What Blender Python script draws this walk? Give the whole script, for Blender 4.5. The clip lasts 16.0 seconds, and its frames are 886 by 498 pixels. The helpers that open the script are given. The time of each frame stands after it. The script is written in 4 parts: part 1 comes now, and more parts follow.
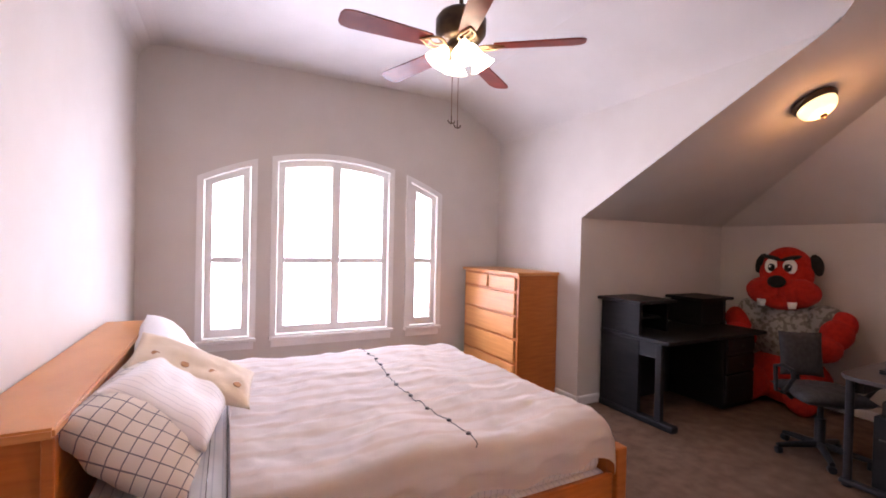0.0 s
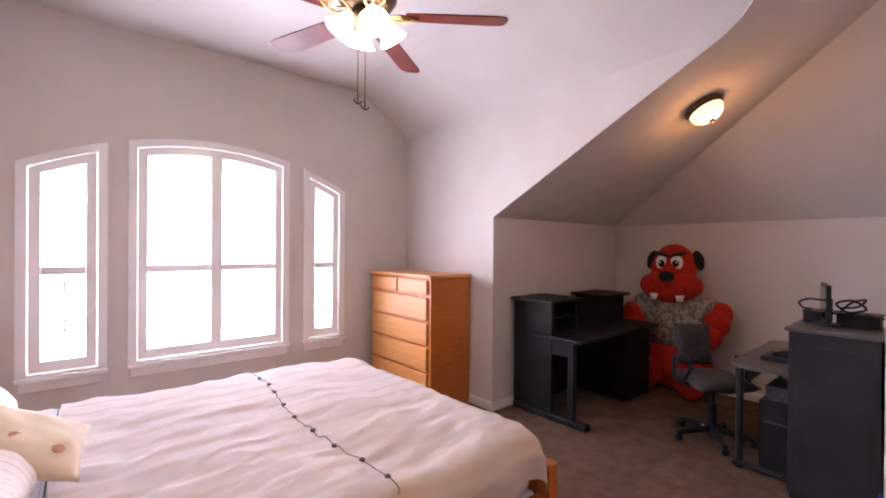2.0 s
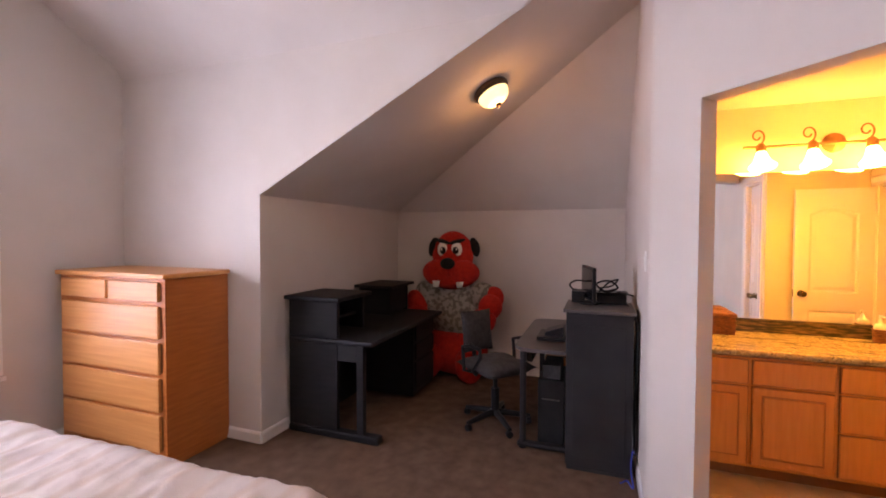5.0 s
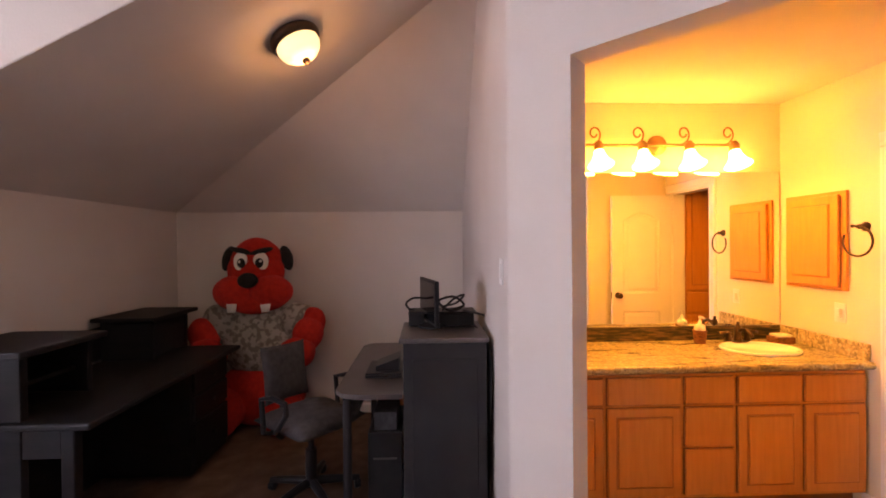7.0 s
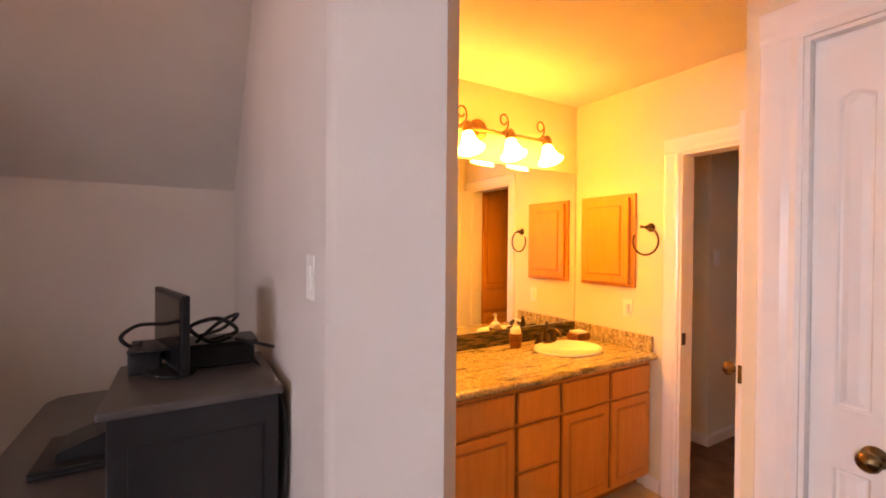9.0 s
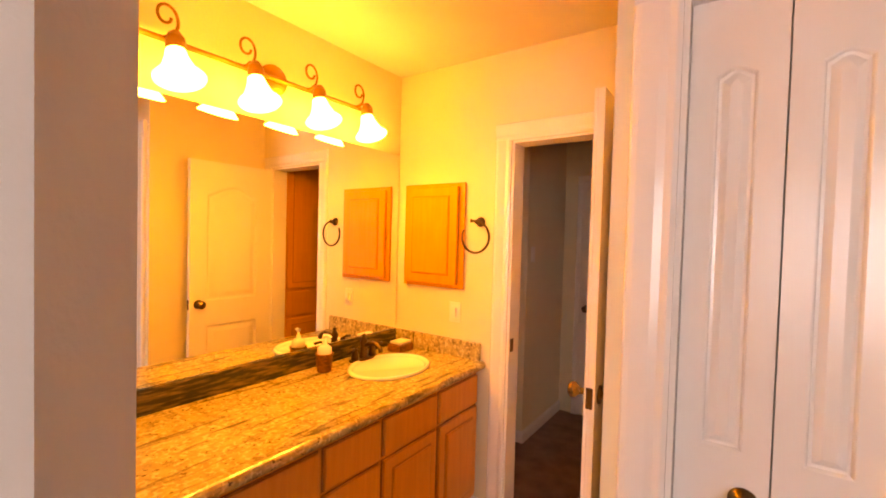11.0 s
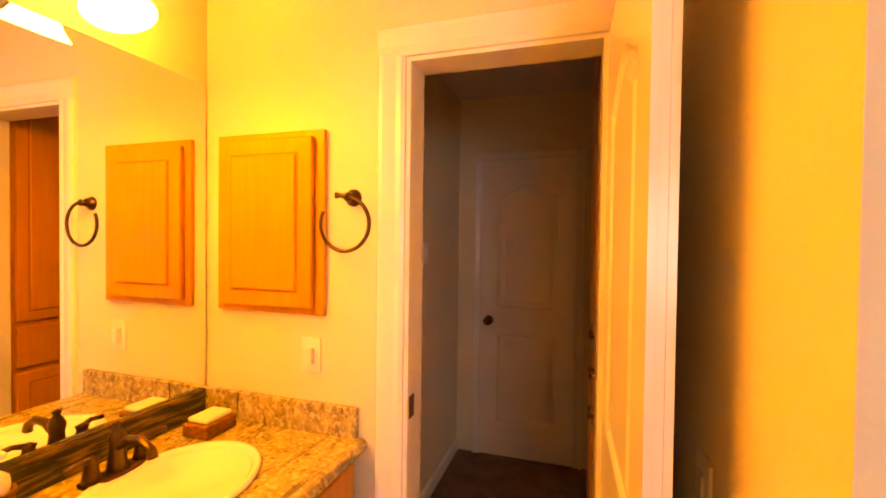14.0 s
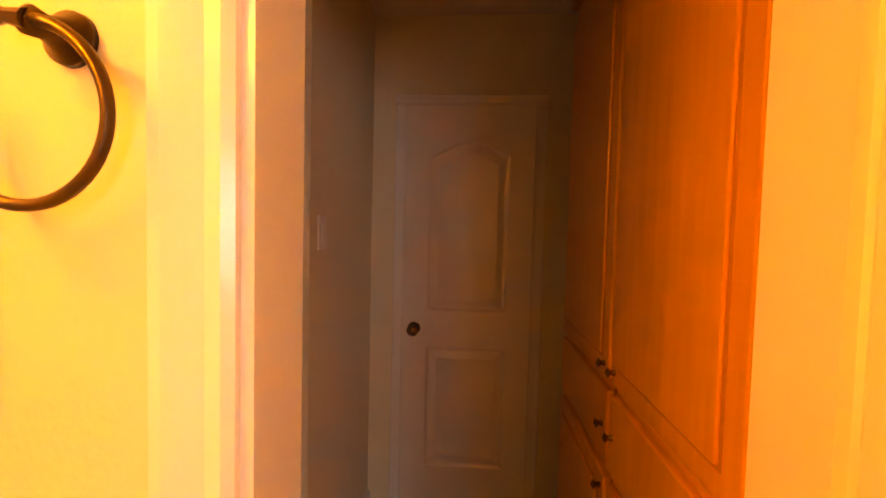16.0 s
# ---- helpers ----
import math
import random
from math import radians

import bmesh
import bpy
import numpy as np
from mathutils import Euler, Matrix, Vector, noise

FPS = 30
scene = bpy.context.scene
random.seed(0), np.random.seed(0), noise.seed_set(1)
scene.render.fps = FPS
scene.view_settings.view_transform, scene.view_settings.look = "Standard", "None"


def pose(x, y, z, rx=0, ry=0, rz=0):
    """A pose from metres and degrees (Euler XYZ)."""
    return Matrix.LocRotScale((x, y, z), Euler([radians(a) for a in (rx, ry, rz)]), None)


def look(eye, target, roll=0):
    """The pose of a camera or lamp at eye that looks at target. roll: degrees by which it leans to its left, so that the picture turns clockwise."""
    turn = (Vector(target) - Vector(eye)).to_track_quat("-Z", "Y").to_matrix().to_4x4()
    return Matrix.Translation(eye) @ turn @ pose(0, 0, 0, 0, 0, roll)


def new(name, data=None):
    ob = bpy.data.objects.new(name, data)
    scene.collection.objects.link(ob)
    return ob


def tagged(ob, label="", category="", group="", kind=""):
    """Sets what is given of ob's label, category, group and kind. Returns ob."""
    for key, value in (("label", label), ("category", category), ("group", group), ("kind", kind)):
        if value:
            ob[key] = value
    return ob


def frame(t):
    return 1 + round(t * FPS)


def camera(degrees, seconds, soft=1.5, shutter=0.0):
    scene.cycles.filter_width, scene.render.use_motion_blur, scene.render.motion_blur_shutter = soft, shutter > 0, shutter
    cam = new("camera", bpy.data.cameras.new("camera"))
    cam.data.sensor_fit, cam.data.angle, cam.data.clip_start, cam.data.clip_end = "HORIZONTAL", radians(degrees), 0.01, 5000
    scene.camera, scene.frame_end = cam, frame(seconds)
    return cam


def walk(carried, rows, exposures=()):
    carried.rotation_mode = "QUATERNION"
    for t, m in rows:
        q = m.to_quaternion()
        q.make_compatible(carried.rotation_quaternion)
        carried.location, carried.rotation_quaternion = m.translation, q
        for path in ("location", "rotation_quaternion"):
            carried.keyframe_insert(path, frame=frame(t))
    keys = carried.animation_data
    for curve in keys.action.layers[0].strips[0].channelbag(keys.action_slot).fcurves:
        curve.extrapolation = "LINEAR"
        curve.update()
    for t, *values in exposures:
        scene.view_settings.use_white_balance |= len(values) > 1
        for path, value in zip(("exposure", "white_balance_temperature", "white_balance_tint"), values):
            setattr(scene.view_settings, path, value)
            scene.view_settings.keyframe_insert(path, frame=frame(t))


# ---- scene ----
cam = camera(92.0, 16.0, soft=1.8)
PATH = [
    (0, (1.275, 0.543, 1.564), (2.176, 2.328, 1.543), 1.3),
    (0.5, (1.29, 0.611, 1.564), (2.29, 2.343, 1.547), 1.2),
    (1, (1.312, 0.68, 1.565), (2.404, 2.356, 1.553), 0.7),
    (1.5, (1.351, 0.765, 1.565), (2.534, 2.377, 1.556), 0.8),
    (2.5, (1.465, 0.973, 1.566), (2.847, 2.418, 1.561), -0.1),
    (3, (1.523, 1.068, 1.546), (3.011, 2.405, 1.551), -0.2),
    (3.5, (1.583, 1.163, 1.543), (3.182, 2.364, 1.547), -0.1),
    (4, (1.643, 1.224, 1.555), (3.344, 2.276, 1.543), -0.5),
    (6.5, (2.484, 1.467, 1.53), (4.481, 1.564, 1.496), 0.7),
    (7, (2.713, 1.419, 1.529), (4.712, 1.347, 1.517), -0.5),
    (7.5, (2.915, 1.403, 1.532), (4.894, 1.113, 1.51), -0.3),
    (8, (3.078, 1.427, 1.521), (5.004, 0.886, 1.505), -0.2),
    (8.5, (3.27, 1.419, 1.527), (5.103, 0.619, 1.504), -0.2),
    (9, (3.468, 1.372, 1.502), (5.182, 0.342, 1.484), 0.5),
    (9.5, (3.587, 1.264, 1.529), (5.178, 0.053, 1.489), 0.5),
    (9.7, (3.642, 1.229, 1.533), (5.162, -0.07, 1.484), 0.7),
    (12, (4.052, 0.747, 1.533), (4.989, -1.02, 1.491), 1.0),
    (12.5, (4.147, 0.629, 1.522), (4.988, -1.185, 1.481), 0.7),
    (13, (4.22, 0.465, 1.511), (4.999, -1.377, 1.47), 1.2),
    (13.5, (4.306, 0.305, 1.502), (5.002, -1.57, 1.455), 0.8),
    (14, (4.388, 0.134, 1.488), (4.986, -1.774, 1.451), 0.7),
    (14.5, (4.497, -0.075, 1.472), (4.959, -2.02, 1.423), 1.0),
    (15, (4.586, -0.283, 1.482), (4.923, -2.253, 1.408), 2.4),
    (15.5, (4.66, -0.451, 1.47), (4.857, -2.439, 1.382), 2.2),
    (16, (4.659, -0.679, 1.44), (4.818, -2.671, 1.35), 1.4),
]
walk(cam, [(t, look(eye, target, roll)) for t, eye, target, roll in PATH],
     [(0.0, 0.30, 6500, 10), (3.5, 0.24, 6500, 10), (6.5, 0.0, 6900, 10), (9.5, -0.12, 7800, 10), (12.0, -0.20, 10300, 12), (16.0, -0.12, 10800, 14)])


# ---- world and lights ----
world = bpy.data.worlds.new("world")
scene.world = world
world.use_nodes = True
wn = world.node_tree
sky = wn.nodes.new("ShaderNodeTexSky")
sky.sky_type = "NISHITA"
sky.sun_disc = False
sky.sun_elevation, sky.sun_rotation = radians(50), radians(150)
wn.links.new(sky.outputs[0], wn.nodes["Background"].inputs[0])
wn.nodes["Background"].inputs[1].default_value = 0.12

DAY = (0.78, 0.76, 1.0)
WARM = (1.0, 0.39, 0.045)
AMBER = (1.0, 0.44, 0.16)


def area_lamp(name, place, target, w, h, watts, colour):
    d = bpy.data.lights.new(name, "AREA")
    d.shape, d.size, d.size_y, d.energy, d.color = "RECTANGLE", w, h, watts, colour
    ob = new(name, d)
    ob.matrix_world = look(place, target)
    return ob


def bulb_lamp(name, place, watts, colour, radius=0.03):
    d = bpy.data.lights.new(name, "POINT")
    d.energy, d.color, d.shadow_soft_size = watts, colour, radius
    ob = new(name, d)
    ob.location = place
    return ob


area_lamp("window_daylight", (1.27, 5.27, 1.4), (1.27, 2.0, 1.5), 0.34, 1.4, 16, DAY)
area_lamp("window_daylight", (2.315, 5.27, 1.45), (2.315, 2.0, 1.5), 1.1, 1.6, 76, DAY)
area_lamp("window_daylight", (3.34, 5.27, 1.4), (3.0, 2.0, 1.5), 0.28, 1.4, 16, DAY)
for _y in (-0.66, -0.35, -0.03, 0.27):
    bulb_lamp("vanity_bulb", (5.513, _y, 2.095), 11.5, WARM, 0.02)
for _k in range(4):
    _a = radians(-16 + 90 * _k)
    bulb_lamp("fan_bulb", (2.5 + 0.125 * math.cos(_a), 2.8 + 0.125 * math.sin(_a), 2.665), 5.5, (1.0, 0.76, 0.55), 0.02)
bulb_lamp("alcove_bulb", (5.083, 2.05, 2.50), 6.0, AMBER, 0.05)

# ---- materials ----
def material(name, base, rough=0.6, metal=0.0, emit=None, strength=0.0):
    m = bpy.data.materials.new(name)
    m.use_nodes = True
    b = m.node_tree.nodes["Principled BSDF"]
    b.inputs["Base Color"].default_value = (*base, 1)
    b.inputs["Roughness"].default_value = rough
    b.inputs["Metallic"].default_value = metal
    if emit:
        b.inputs["Emission Color"].default_value = (*emit, 1)
        b.inputs["Emission Strength"].default_value = strength
    return m


def noisy(name, a, b, scale=8.0, rough=0.6, bump=0.1, fine=120.0, stretch=(1, 1, 1), metal=0.0, low=0.35, high=0.65, detail=6.0):
    """Two tones mixed by coarse noise, with fine grain bump."""
    m = material(name, a, rough, metal)
    n, l = m.node_tree.nodes, m.node_tree.links
    p = n["Principled BSDF"]
    co = n.new("ShaderNodeTexCoord")
    mp = n.new("ShaderNodeMapping")
    mp.inputs["Scale"].default_value = stretch
    l.new(co.outputs["Object"], mp.inputs[0])
    t = n.new("ShaderNodeTexNoise")
    t.inputs["Scale"].default_value, t.inputs["Detail"].default_value = scale, detail
    l.new(mp.outputs[0], t.inputs["Vector"])
    r = n.new("ShaderNodeValToRGB")
    r.color_ramp.elements[0].position, r.color_ramp.elements[1].position = low, high
    r.color_ramp.elements[0].color, r.color_ramp.elements[1].color = (*a, 1), (*b, 1)
    l.new(t.outputs[0], r.inputs[0])
    l.new(r.outputs[0], p.inputs["Base Color"])
    f = n.new("ShaderNodeTexNoise")
    f.inputs["Scale"].default_value, f.inputs["Detail"].default_value = fine, 3
    l.new(mp.outputs[0], f.inputs["Vector"])
    bp = n.new("ShaderNodeBump")
    bp.inputs["Strength"].default_value, bp.inputs["Distance"].default_value = bump, 0.01
    l.new(f.outputs[0], bp.inputs["Height"])
    l.new(bp.outputs[0], p.inputs["Normal"])
    return m


def mix_in(m, tex_output, colour, low, high):
    """Lays a further colour over a material where a texture is high."""
    n, l = m.node_tree.nodes, m.node_tree.links
    p = n["Principled BSDF"]
    before = p.inputs["Base Color"].links[0].from_socket
    r = n.new("ShaderNodeMapRange")
    r.inputs[1].default_value, r.inputs[2].default_value = low, high
    l.new(tex_output, r.inputs[0])
    x = n.new("ShaderNodeMix")
    x.data_type = "RGBA"
    l.new(r.outputs[0], x.inputs[0])
    l.new(before, x.inputs[6])
    x.inputs[7].default_value = (*colour, 1)
    l.new(x.outputs[2], p.inputs["Base Color"])


def node(m, kind, vec=None, **values):
    t = m.node_tree.nodes.new(kind)
    for k, v in values.items():
        t.inputs[k].default_value = v
    if vec:
        m.node_tree.links.new(vec, t.inputs["Vector"])
    return t


def coords(m, rot=(0, 0, 0), scale=(1, 1, 1)):
    co = m.node_tree.nodes.new("ShaderNodeTexCoord")
    mp = m.node_tree.nodes.new("ShaderNodeMapping")
    mp.inputs["Rotation"].default_value = rot
    mp.inputs["Scale"].default_value = scale
    m.node_tree.links.new(co.outputs["Object"], mp.inputs[0])
    return mp.outputs[0]


WALL = noisy("wall_paint", (0.59, 0.54, 0.495), (0.62, 0.57, 0.525), 2.5, 0.75, 0.10, 90)
# same house paint, with the yellow of the bath lamps put into its colour
LAMPWALL = noisy("lamp_tinted_wall_paint", (0.72, 0.66, 0.50), (0.75, 0.69, 0.53), 2.5, 0.7, 0.10, 90)
CEIL = noisy("ceiling_paint", (0.62, 0.575, 0.54), (0.65, 0.605, 0.57), 3, 0.8, 0.18, 70)
TRIM = noisy("trim_enamel", (0.80, 0.78, 0.76), (0.83, 0.81, 0.79), 4, 0.2, 0.02, 40)
CARPET = noisy("bedroom_carpet", (0.115, 0.066, 0.042), (0.21, 0.128, 0.083), 9, 0.95, 0.9, 260, low=0.30, high=0.78)
HALLCARPET = noisy("hall_carpet", (0.20, 0.125, 0.085), (0.30, 0.20, 0.14), 8, 0.95, 0.9, 260)
TILE = noisy("bath_floor_tile", (0.44, 0.33, 0.22), (0.55, 0.43, 0.30), 6, 0.35, 0.05, 60)
# deeper pine on sides and bodies, paler pine on tops and drawer fronts
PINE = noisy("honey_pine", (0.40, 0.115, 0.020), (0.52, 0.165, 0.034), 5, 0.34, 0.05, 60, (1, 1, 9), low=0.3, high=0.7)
PINEY = noisy("honey_pine_pale", (0.56, 0.23, 0.065), (0.66, 0.30, 0.095), 5, 0.36, 0.05, 60, (1, 0.5, 9), low=0.3, high=0.7)
OAK = noisy("golden_oak", (0.52, 0.215, 0.044), (0.64, 0.29, 0.072), 5, 0.34, 0.05, 50, (9, 9, 0.7), low=0.2, high=0.8)
# dark tone that paints the shade in gaps between fronts
OAKGAP = material("oak_shadow_gap", (0.25, 0.10, 0.03), 0.6)
# darker oak that paints groove shade around raised panels
OAKSHADE = material("oak_groove_shade", (0.38, 0.155, 0.04), 0.5)
CHERRY = noisy("fan_blade_wood", (0.13, 0.015, 0.008), (0.19, 0.028, 0.014), 8, 0.40, 0.04, 50)
BRONZE = noisy("oiled_bronze", (0.055, 0.035, 0.025), (0.11, 0.07, 0.04), 12, 0.36, 0.05, 60, metal=0.85)
SCROLL = noisy("antique_bronze", (0.20, 0.115, 0.06), (0.30, 0.18, 0.09), 12, 0.38, 0.05, 60, metal=0.7)
BRASS = noisy("aged_brass", (0.13, 0.085, 0.04), (0.22, 0.15, 0.07), 14, 0.26, 0.03, 60, metal=0.95)
BLACK = noisy("black_stained_wood", (0.006, 0.006, 0.008), (0.011, 0.010, 0.012), 6, 0.55, 0.06, 60, (1, 1, 5))
GREY = noisy("dark_grey_laminate", (0.020, 0.019, 0.022), (0.028, 0.027, 0.030), 5, 0.45, 0.04, 80)
GREYTOP = noisy("grey_laminate_top", (0.075, 0.064, 0.064), (0.10, 0.088, 0.086), 5, 0.34, 0.04, 80)
PLASTIC = noisy("black_plastic", (0.012, 0.012, 0.014), (0.02, 0.02, 0.022), 9, 0.38, 0.03, 90)
SCREEN = material("dark_screen", (0.01, 0.01, 0.012), 0.12)
CHAIRCLOTH = noisy("grey_chair_cloth", (0.040, 0.037, 0.040), (0.062, 0.058, 0.062), 30, 0.9, 0.4, 300)
WHITEPL = noisy("white_plastic", (0.78, 0.76, 0.72), (0.82, 0.80, 0.76), 6, 0.35, 0.02, 60)
PORCELAIN = material("white_porcelain", (0.86, 0.85, 0.82), 0.08)
WICKER = noisy("red_brown_wicker", (0.12, 0.042, 0.015), (0.31, 0.12, 0.04), 60, 0.6, 0.8, 150, (1, 1, 2))
SOAP = material("cream_soap", (0.85, 0.80, 0.68), 0.4)
REDFUR = noisy("red_plush", (0.42, 0.010, 0.004), (0.54, 0.018, 0.007), 25, 0.95, 0.8, 220)
BLACKFUR = noisy("black_plush", (0.012, 0.01, 0.01), (0.02, 0.018, 0.018), 25, 0.95, 0.8, 220)
WHITEFELT = material("white_felt", (0.78, 0.75, 0.70), 0.9)
CAMO = noisy("camouflage_cloth", (0.17, 0.15, 0.125), (0.34, 0.32, 0.28), 22, 0.9, 0.3, 200, low=0.46, high=0.52)
MIRROR = material("mirror_silver", (0.93, 0.94, 0.92), 0.0, 1.0)
DOTS = noisy("cream_pillow_cloth", (0.74, 0.64, 0.52), (0.80, 0.70, 0.58), 12, 0.9, 0.3, 250)
BROWNDOT = noisy("brown_patch", (0.38, 0.20, 0.10), (0.46, 0.26, 0.14), 40, 0.9, 0.3, 200)
BUTTON = material("dark_button", (0.05, 0.04, 0.045), 0.4)
BLUE = material("blue_cable", (0.03, 0.06, 0.45), 0.4)
GLASS = material("window_glass", (1, 1, 1), 0.0)
GLASS.node_tree.nodes["Principled BSDF"].inputs["Transmission Weight"].default_value = 1.0
GLASS.node_tree.nodes["Principled BSDF"].inputs["IOR"].default_value = 1.05
SHADEHOT = material("lit_frosted_glass", (0.9, 0.85, 0.7), 0.4, emit=(1.0, 0.375, 0.055), strength=72.0)
SHADEFAN = material("lit_opal_glass", (0.9, 0.88, 0.82), 0.4, emit=(1.0, 0.84, 0.66), strength=14.0)
SHADEALC = material("lit_alabaster_glass", (0.85, 0.7, 0.5), 0.4, emit=(1.0, 0.70, 0.36), strength=1.5)
LOUVER = material("pale_shutter_enamel", (0.72, 0.71, 0.76), 0.4)
# glow of the backdrop stands in for overexposed daylight outdoors
OUTSIDE = material("glowing_backdrop", (1, 1, 1), 1.0, emit=(0.97, 0.98, 1.0), strength=1.6)

for _m in (BLACK, GREY, PLASTIC, CARPET, CHERRY):
    _m.node_tree.nodes["Principled BSDF"].inputs["Specular IOR Level"].default_value = 0.25

SHEET = noisy("striped_duvet_cloth", (0.87, 0.78, 0.74), (0.90, 0.82, 0.78), 3, 0.9, 0.25, 220)
_w = node(SHEET, "ShaderNodeTexWave", coords(SHEET, scale=(1, 1, 0.0)), Scale=2.1, Distortion=0.6)
_w.bands_direction = "Y"
mix_in(SHEET, _w.outputs[1], (0.80, 0.68, 0.61), 0.6, 1.0)
LINEN = noisy("white_linen", (0.82, 0.80, 0.82), (0.87, 0.85, 0.86), 4, 0.9, 0.3, 220)
_w = node(LINEN, "ShaderNodeTexWave", coords(LINEN, scale=(1, 1, 0.0)), Scale=9.0)
_w.bands_direction = "X"
mix_in(LINEN, _w.outputs[1], (0.66, 0.65, 0.69), 0.93, 0.99)
PLAID = noisy("checked_pillow_cloth", (0.70, 0.66, 0.62), (0.76, 0.72, 0.68), 6, 0.9, 0.3, 220)
_b = node(PLAID, "ShaderNodeTexBrick", coords(PLAID, rot=(0.5, 0.9, 0.2)), Scale=1.0)
_b.offset = 0.0
_b.inputs["Brick Width"].default_value, _b.inputs["Row Height"].default_value, _b.inputs["Mortar Size"].default_value = 0.05, 0.05, 0.0022
mix_in(PLAID, _b.outputs["Fac"], (0.20, 0.20, 0.25), 0.3, 0.9)
GRANITE = noisy("golden_granite", (0.44, 0.365, 0.20), (0.25, 0.205, 0.11), 26, 0.16, 0.02, 90, low=0.40, high=0.66, detail=10)
_v = node(GRANITE, "ShaderNodeTexVoronoi", coords(GRANITE), Scale=75.0)
mix_in(GRANITE, _v.outputs[0], (0.58, 0.50, 0.31), 0.55, 0.8)
_n = node(GRANITE, "ShaderNodeTexNoise", coords(GRANITE, rot=(0, 0, 0.25), scale=(16, 2.2, 6)), Scale=1.0, Detail=9.0, Distortion=1.6)
mix_in(GRANITE, _n.outputs[0], (0.075, 0.068, 0.042), 0.54, 0.69)
_n = node(GRANITE, "ShaderNodeTexNoise", coords(GRANITE), Scale=60.0, Detail=6.0)
mix_in(GRANITE, _n.outputs[0], (0.10, 0.07, 0.035), 0.62, 0.68)
GRANITEDARK = noisy("dark_veined_granite", (0.035, 0.034, 0.022), (0.24, 0.16, 0.07), 5, 0.14, 0.02, 60, (3, 2.2, 16), low=0.46, high=0.70, detail=9)


# ---- building helpers ----
def linked(name, bm, mat, smooth=False):
    me = bpy.data.meshes.new(name)
    bmesh.ops.recalc_face_normals(bm, faces=bm.faces)
    bm.to_mesh(me)
    bm.free()
    for m in mat if isinstance(mat, (list, tuple)) else [mat]:
        me.materials.append(m)
    if smooth:
        for f in me.polygons:
            f.use_smooth = True
    return new(name, me)


def part(name, bm, mat, parent, label="", smooth=False):
    ob = linked(name, bm, mat, smooth)
    ob.parent = parent
    if parent.data is None:
        ob.matrix_parent_inverse = Matrix.Translation(-parent.location)
    return tagged(ob, label)


def thing(name, place, label, category, group="", kind=""):
    ob = new(name)
    ob.location = place
    ob.empty_display_size = 0.05
    return tagged(ob, label, category, group, kind)


def structure(name, bm, mat, label, category="", smooth=False):
    return tagged(linked(name, bm, mat, smooth), label, category or name.split("_")[0], kind="structure")


def box(bm, a, b, bevel=0.0):
    x0, y0, z0 = (min(p, q) for p, q in zip(a, b))
    x1, y1, z1 = (max(p, q) for p, q in zip(a, b))
    v = [bm.verts.new(p) for p in ((x0, y0, z0), (x1, y0, z0), (x1, y1, z0), (x0, y1, z0), (x0, y0, z1), (x1, y0, z1), (x1, y1, z1), (x0, y1, z1))]
    fs = [bm.faces.new([v[i] for i in q]) for q in ((3, 2, 1, 0), (4, 5, 6, 7), (0, 1, 5, 4), (1, 2, 6, 5), (2, 3, 7, 6), (3, 0, 4, 7))]
    if bevel:
        es = {e for f in fs for e in f.edges}
        bmesh.ops.bevel(bm, geom=list(es), offset=bevel, segments=2, affect="EDGES", profile=0.5)
    return v


def boxes(*pairs, bevel=0.0):
    bm = bmesh.new()
    for a, b in pairs:
        box(bm, a, b, bevel)
    return bm


def prism(bm, pts, push):
    """A flat polygon pushed along a vector into a solid."""
    push = Vector(push)
    a = [bm.verts.new(p) for p in pts]
    b = [bm.verts.new(Vector(p) + push) for p in pts]
    bm.faces.new(a)
    bm.faces.new(b[::-1])
    for i in range(len(a)):
        j = (i + 1) % len(a)
        bm.faces.new((a[i], b[i], b[j], a[j]))
    return bm


def lathe(bm, profile, m, segments=32):
    rings = []
    for r, z in profile:
        rings.append([bm.verts.new(m @ Vector((r * math.cos(2 * math.pi * k / segments), r * math.sin(2 * math.pi * k / segments), z))) for k in range(segments)])
    for a, b in zip(rings, rings[1:]):
        for k in range(segments):
            j = (k + 1) % segments
            bm.faces.new((a[k], a[j], b[j], b[k]))
    if profile[0][0] > 1e-5:
        bm.faces.new(rings[0][::-1])
    if profile[-1][0] > 1e-5:
        bm.faces.new(rings[-1])
    return bm


def tube(bm, pts, r, segments=10):
    pts = [Vector(p) for p in pts]
    rings = []
    side = None
    for i, p in enumerate(pts):
        d = (pts[min(i + 1, len(pts) - 1)] - pts[max(i - 1, 0)]).normalized()
        if side is None:
            side = d.orthogonal().normalized()
        side = (side - d * side.dot(d)).normalized()
        up = d.cross(side)
        rr = r[i] if isinstance(r, (list, tuple)) else r
        rings.append([bm.verts.new(p + rr * (math.cos(2 * math.pi * k / segments) * side + math.sin(2 * math.pi * k / segments) * up)) for k in range(segments)])
    for a, b in zip(rings, rings[1:]):
        for k in range(segments):
            j = (k + 1) % segments
            bm.faces.new((a[k], a[j], b[j], b[k]))
    bm.faces.new(rings[0][::-1])
    bm.faces.new(rings[-1])
    return bm


def ball(bm, m, mat=0, segments=24, rings=14):
    r = bmesh.ops.create_uvsphere(bm, u_segments=segments, v_segments=rings, radius=1.0, matrix=m)
    for f in {f for v in r["verts"] for f in v.link_faces}:
        f.material_index = mat
    return r["verts"]


def blob(x, y, z, rx, ry, rz, rot=(0, 0, 0)):
    return pose(x, y, z, *rot) @ Matrix.Diagonal((rx, ry, rz, 1))


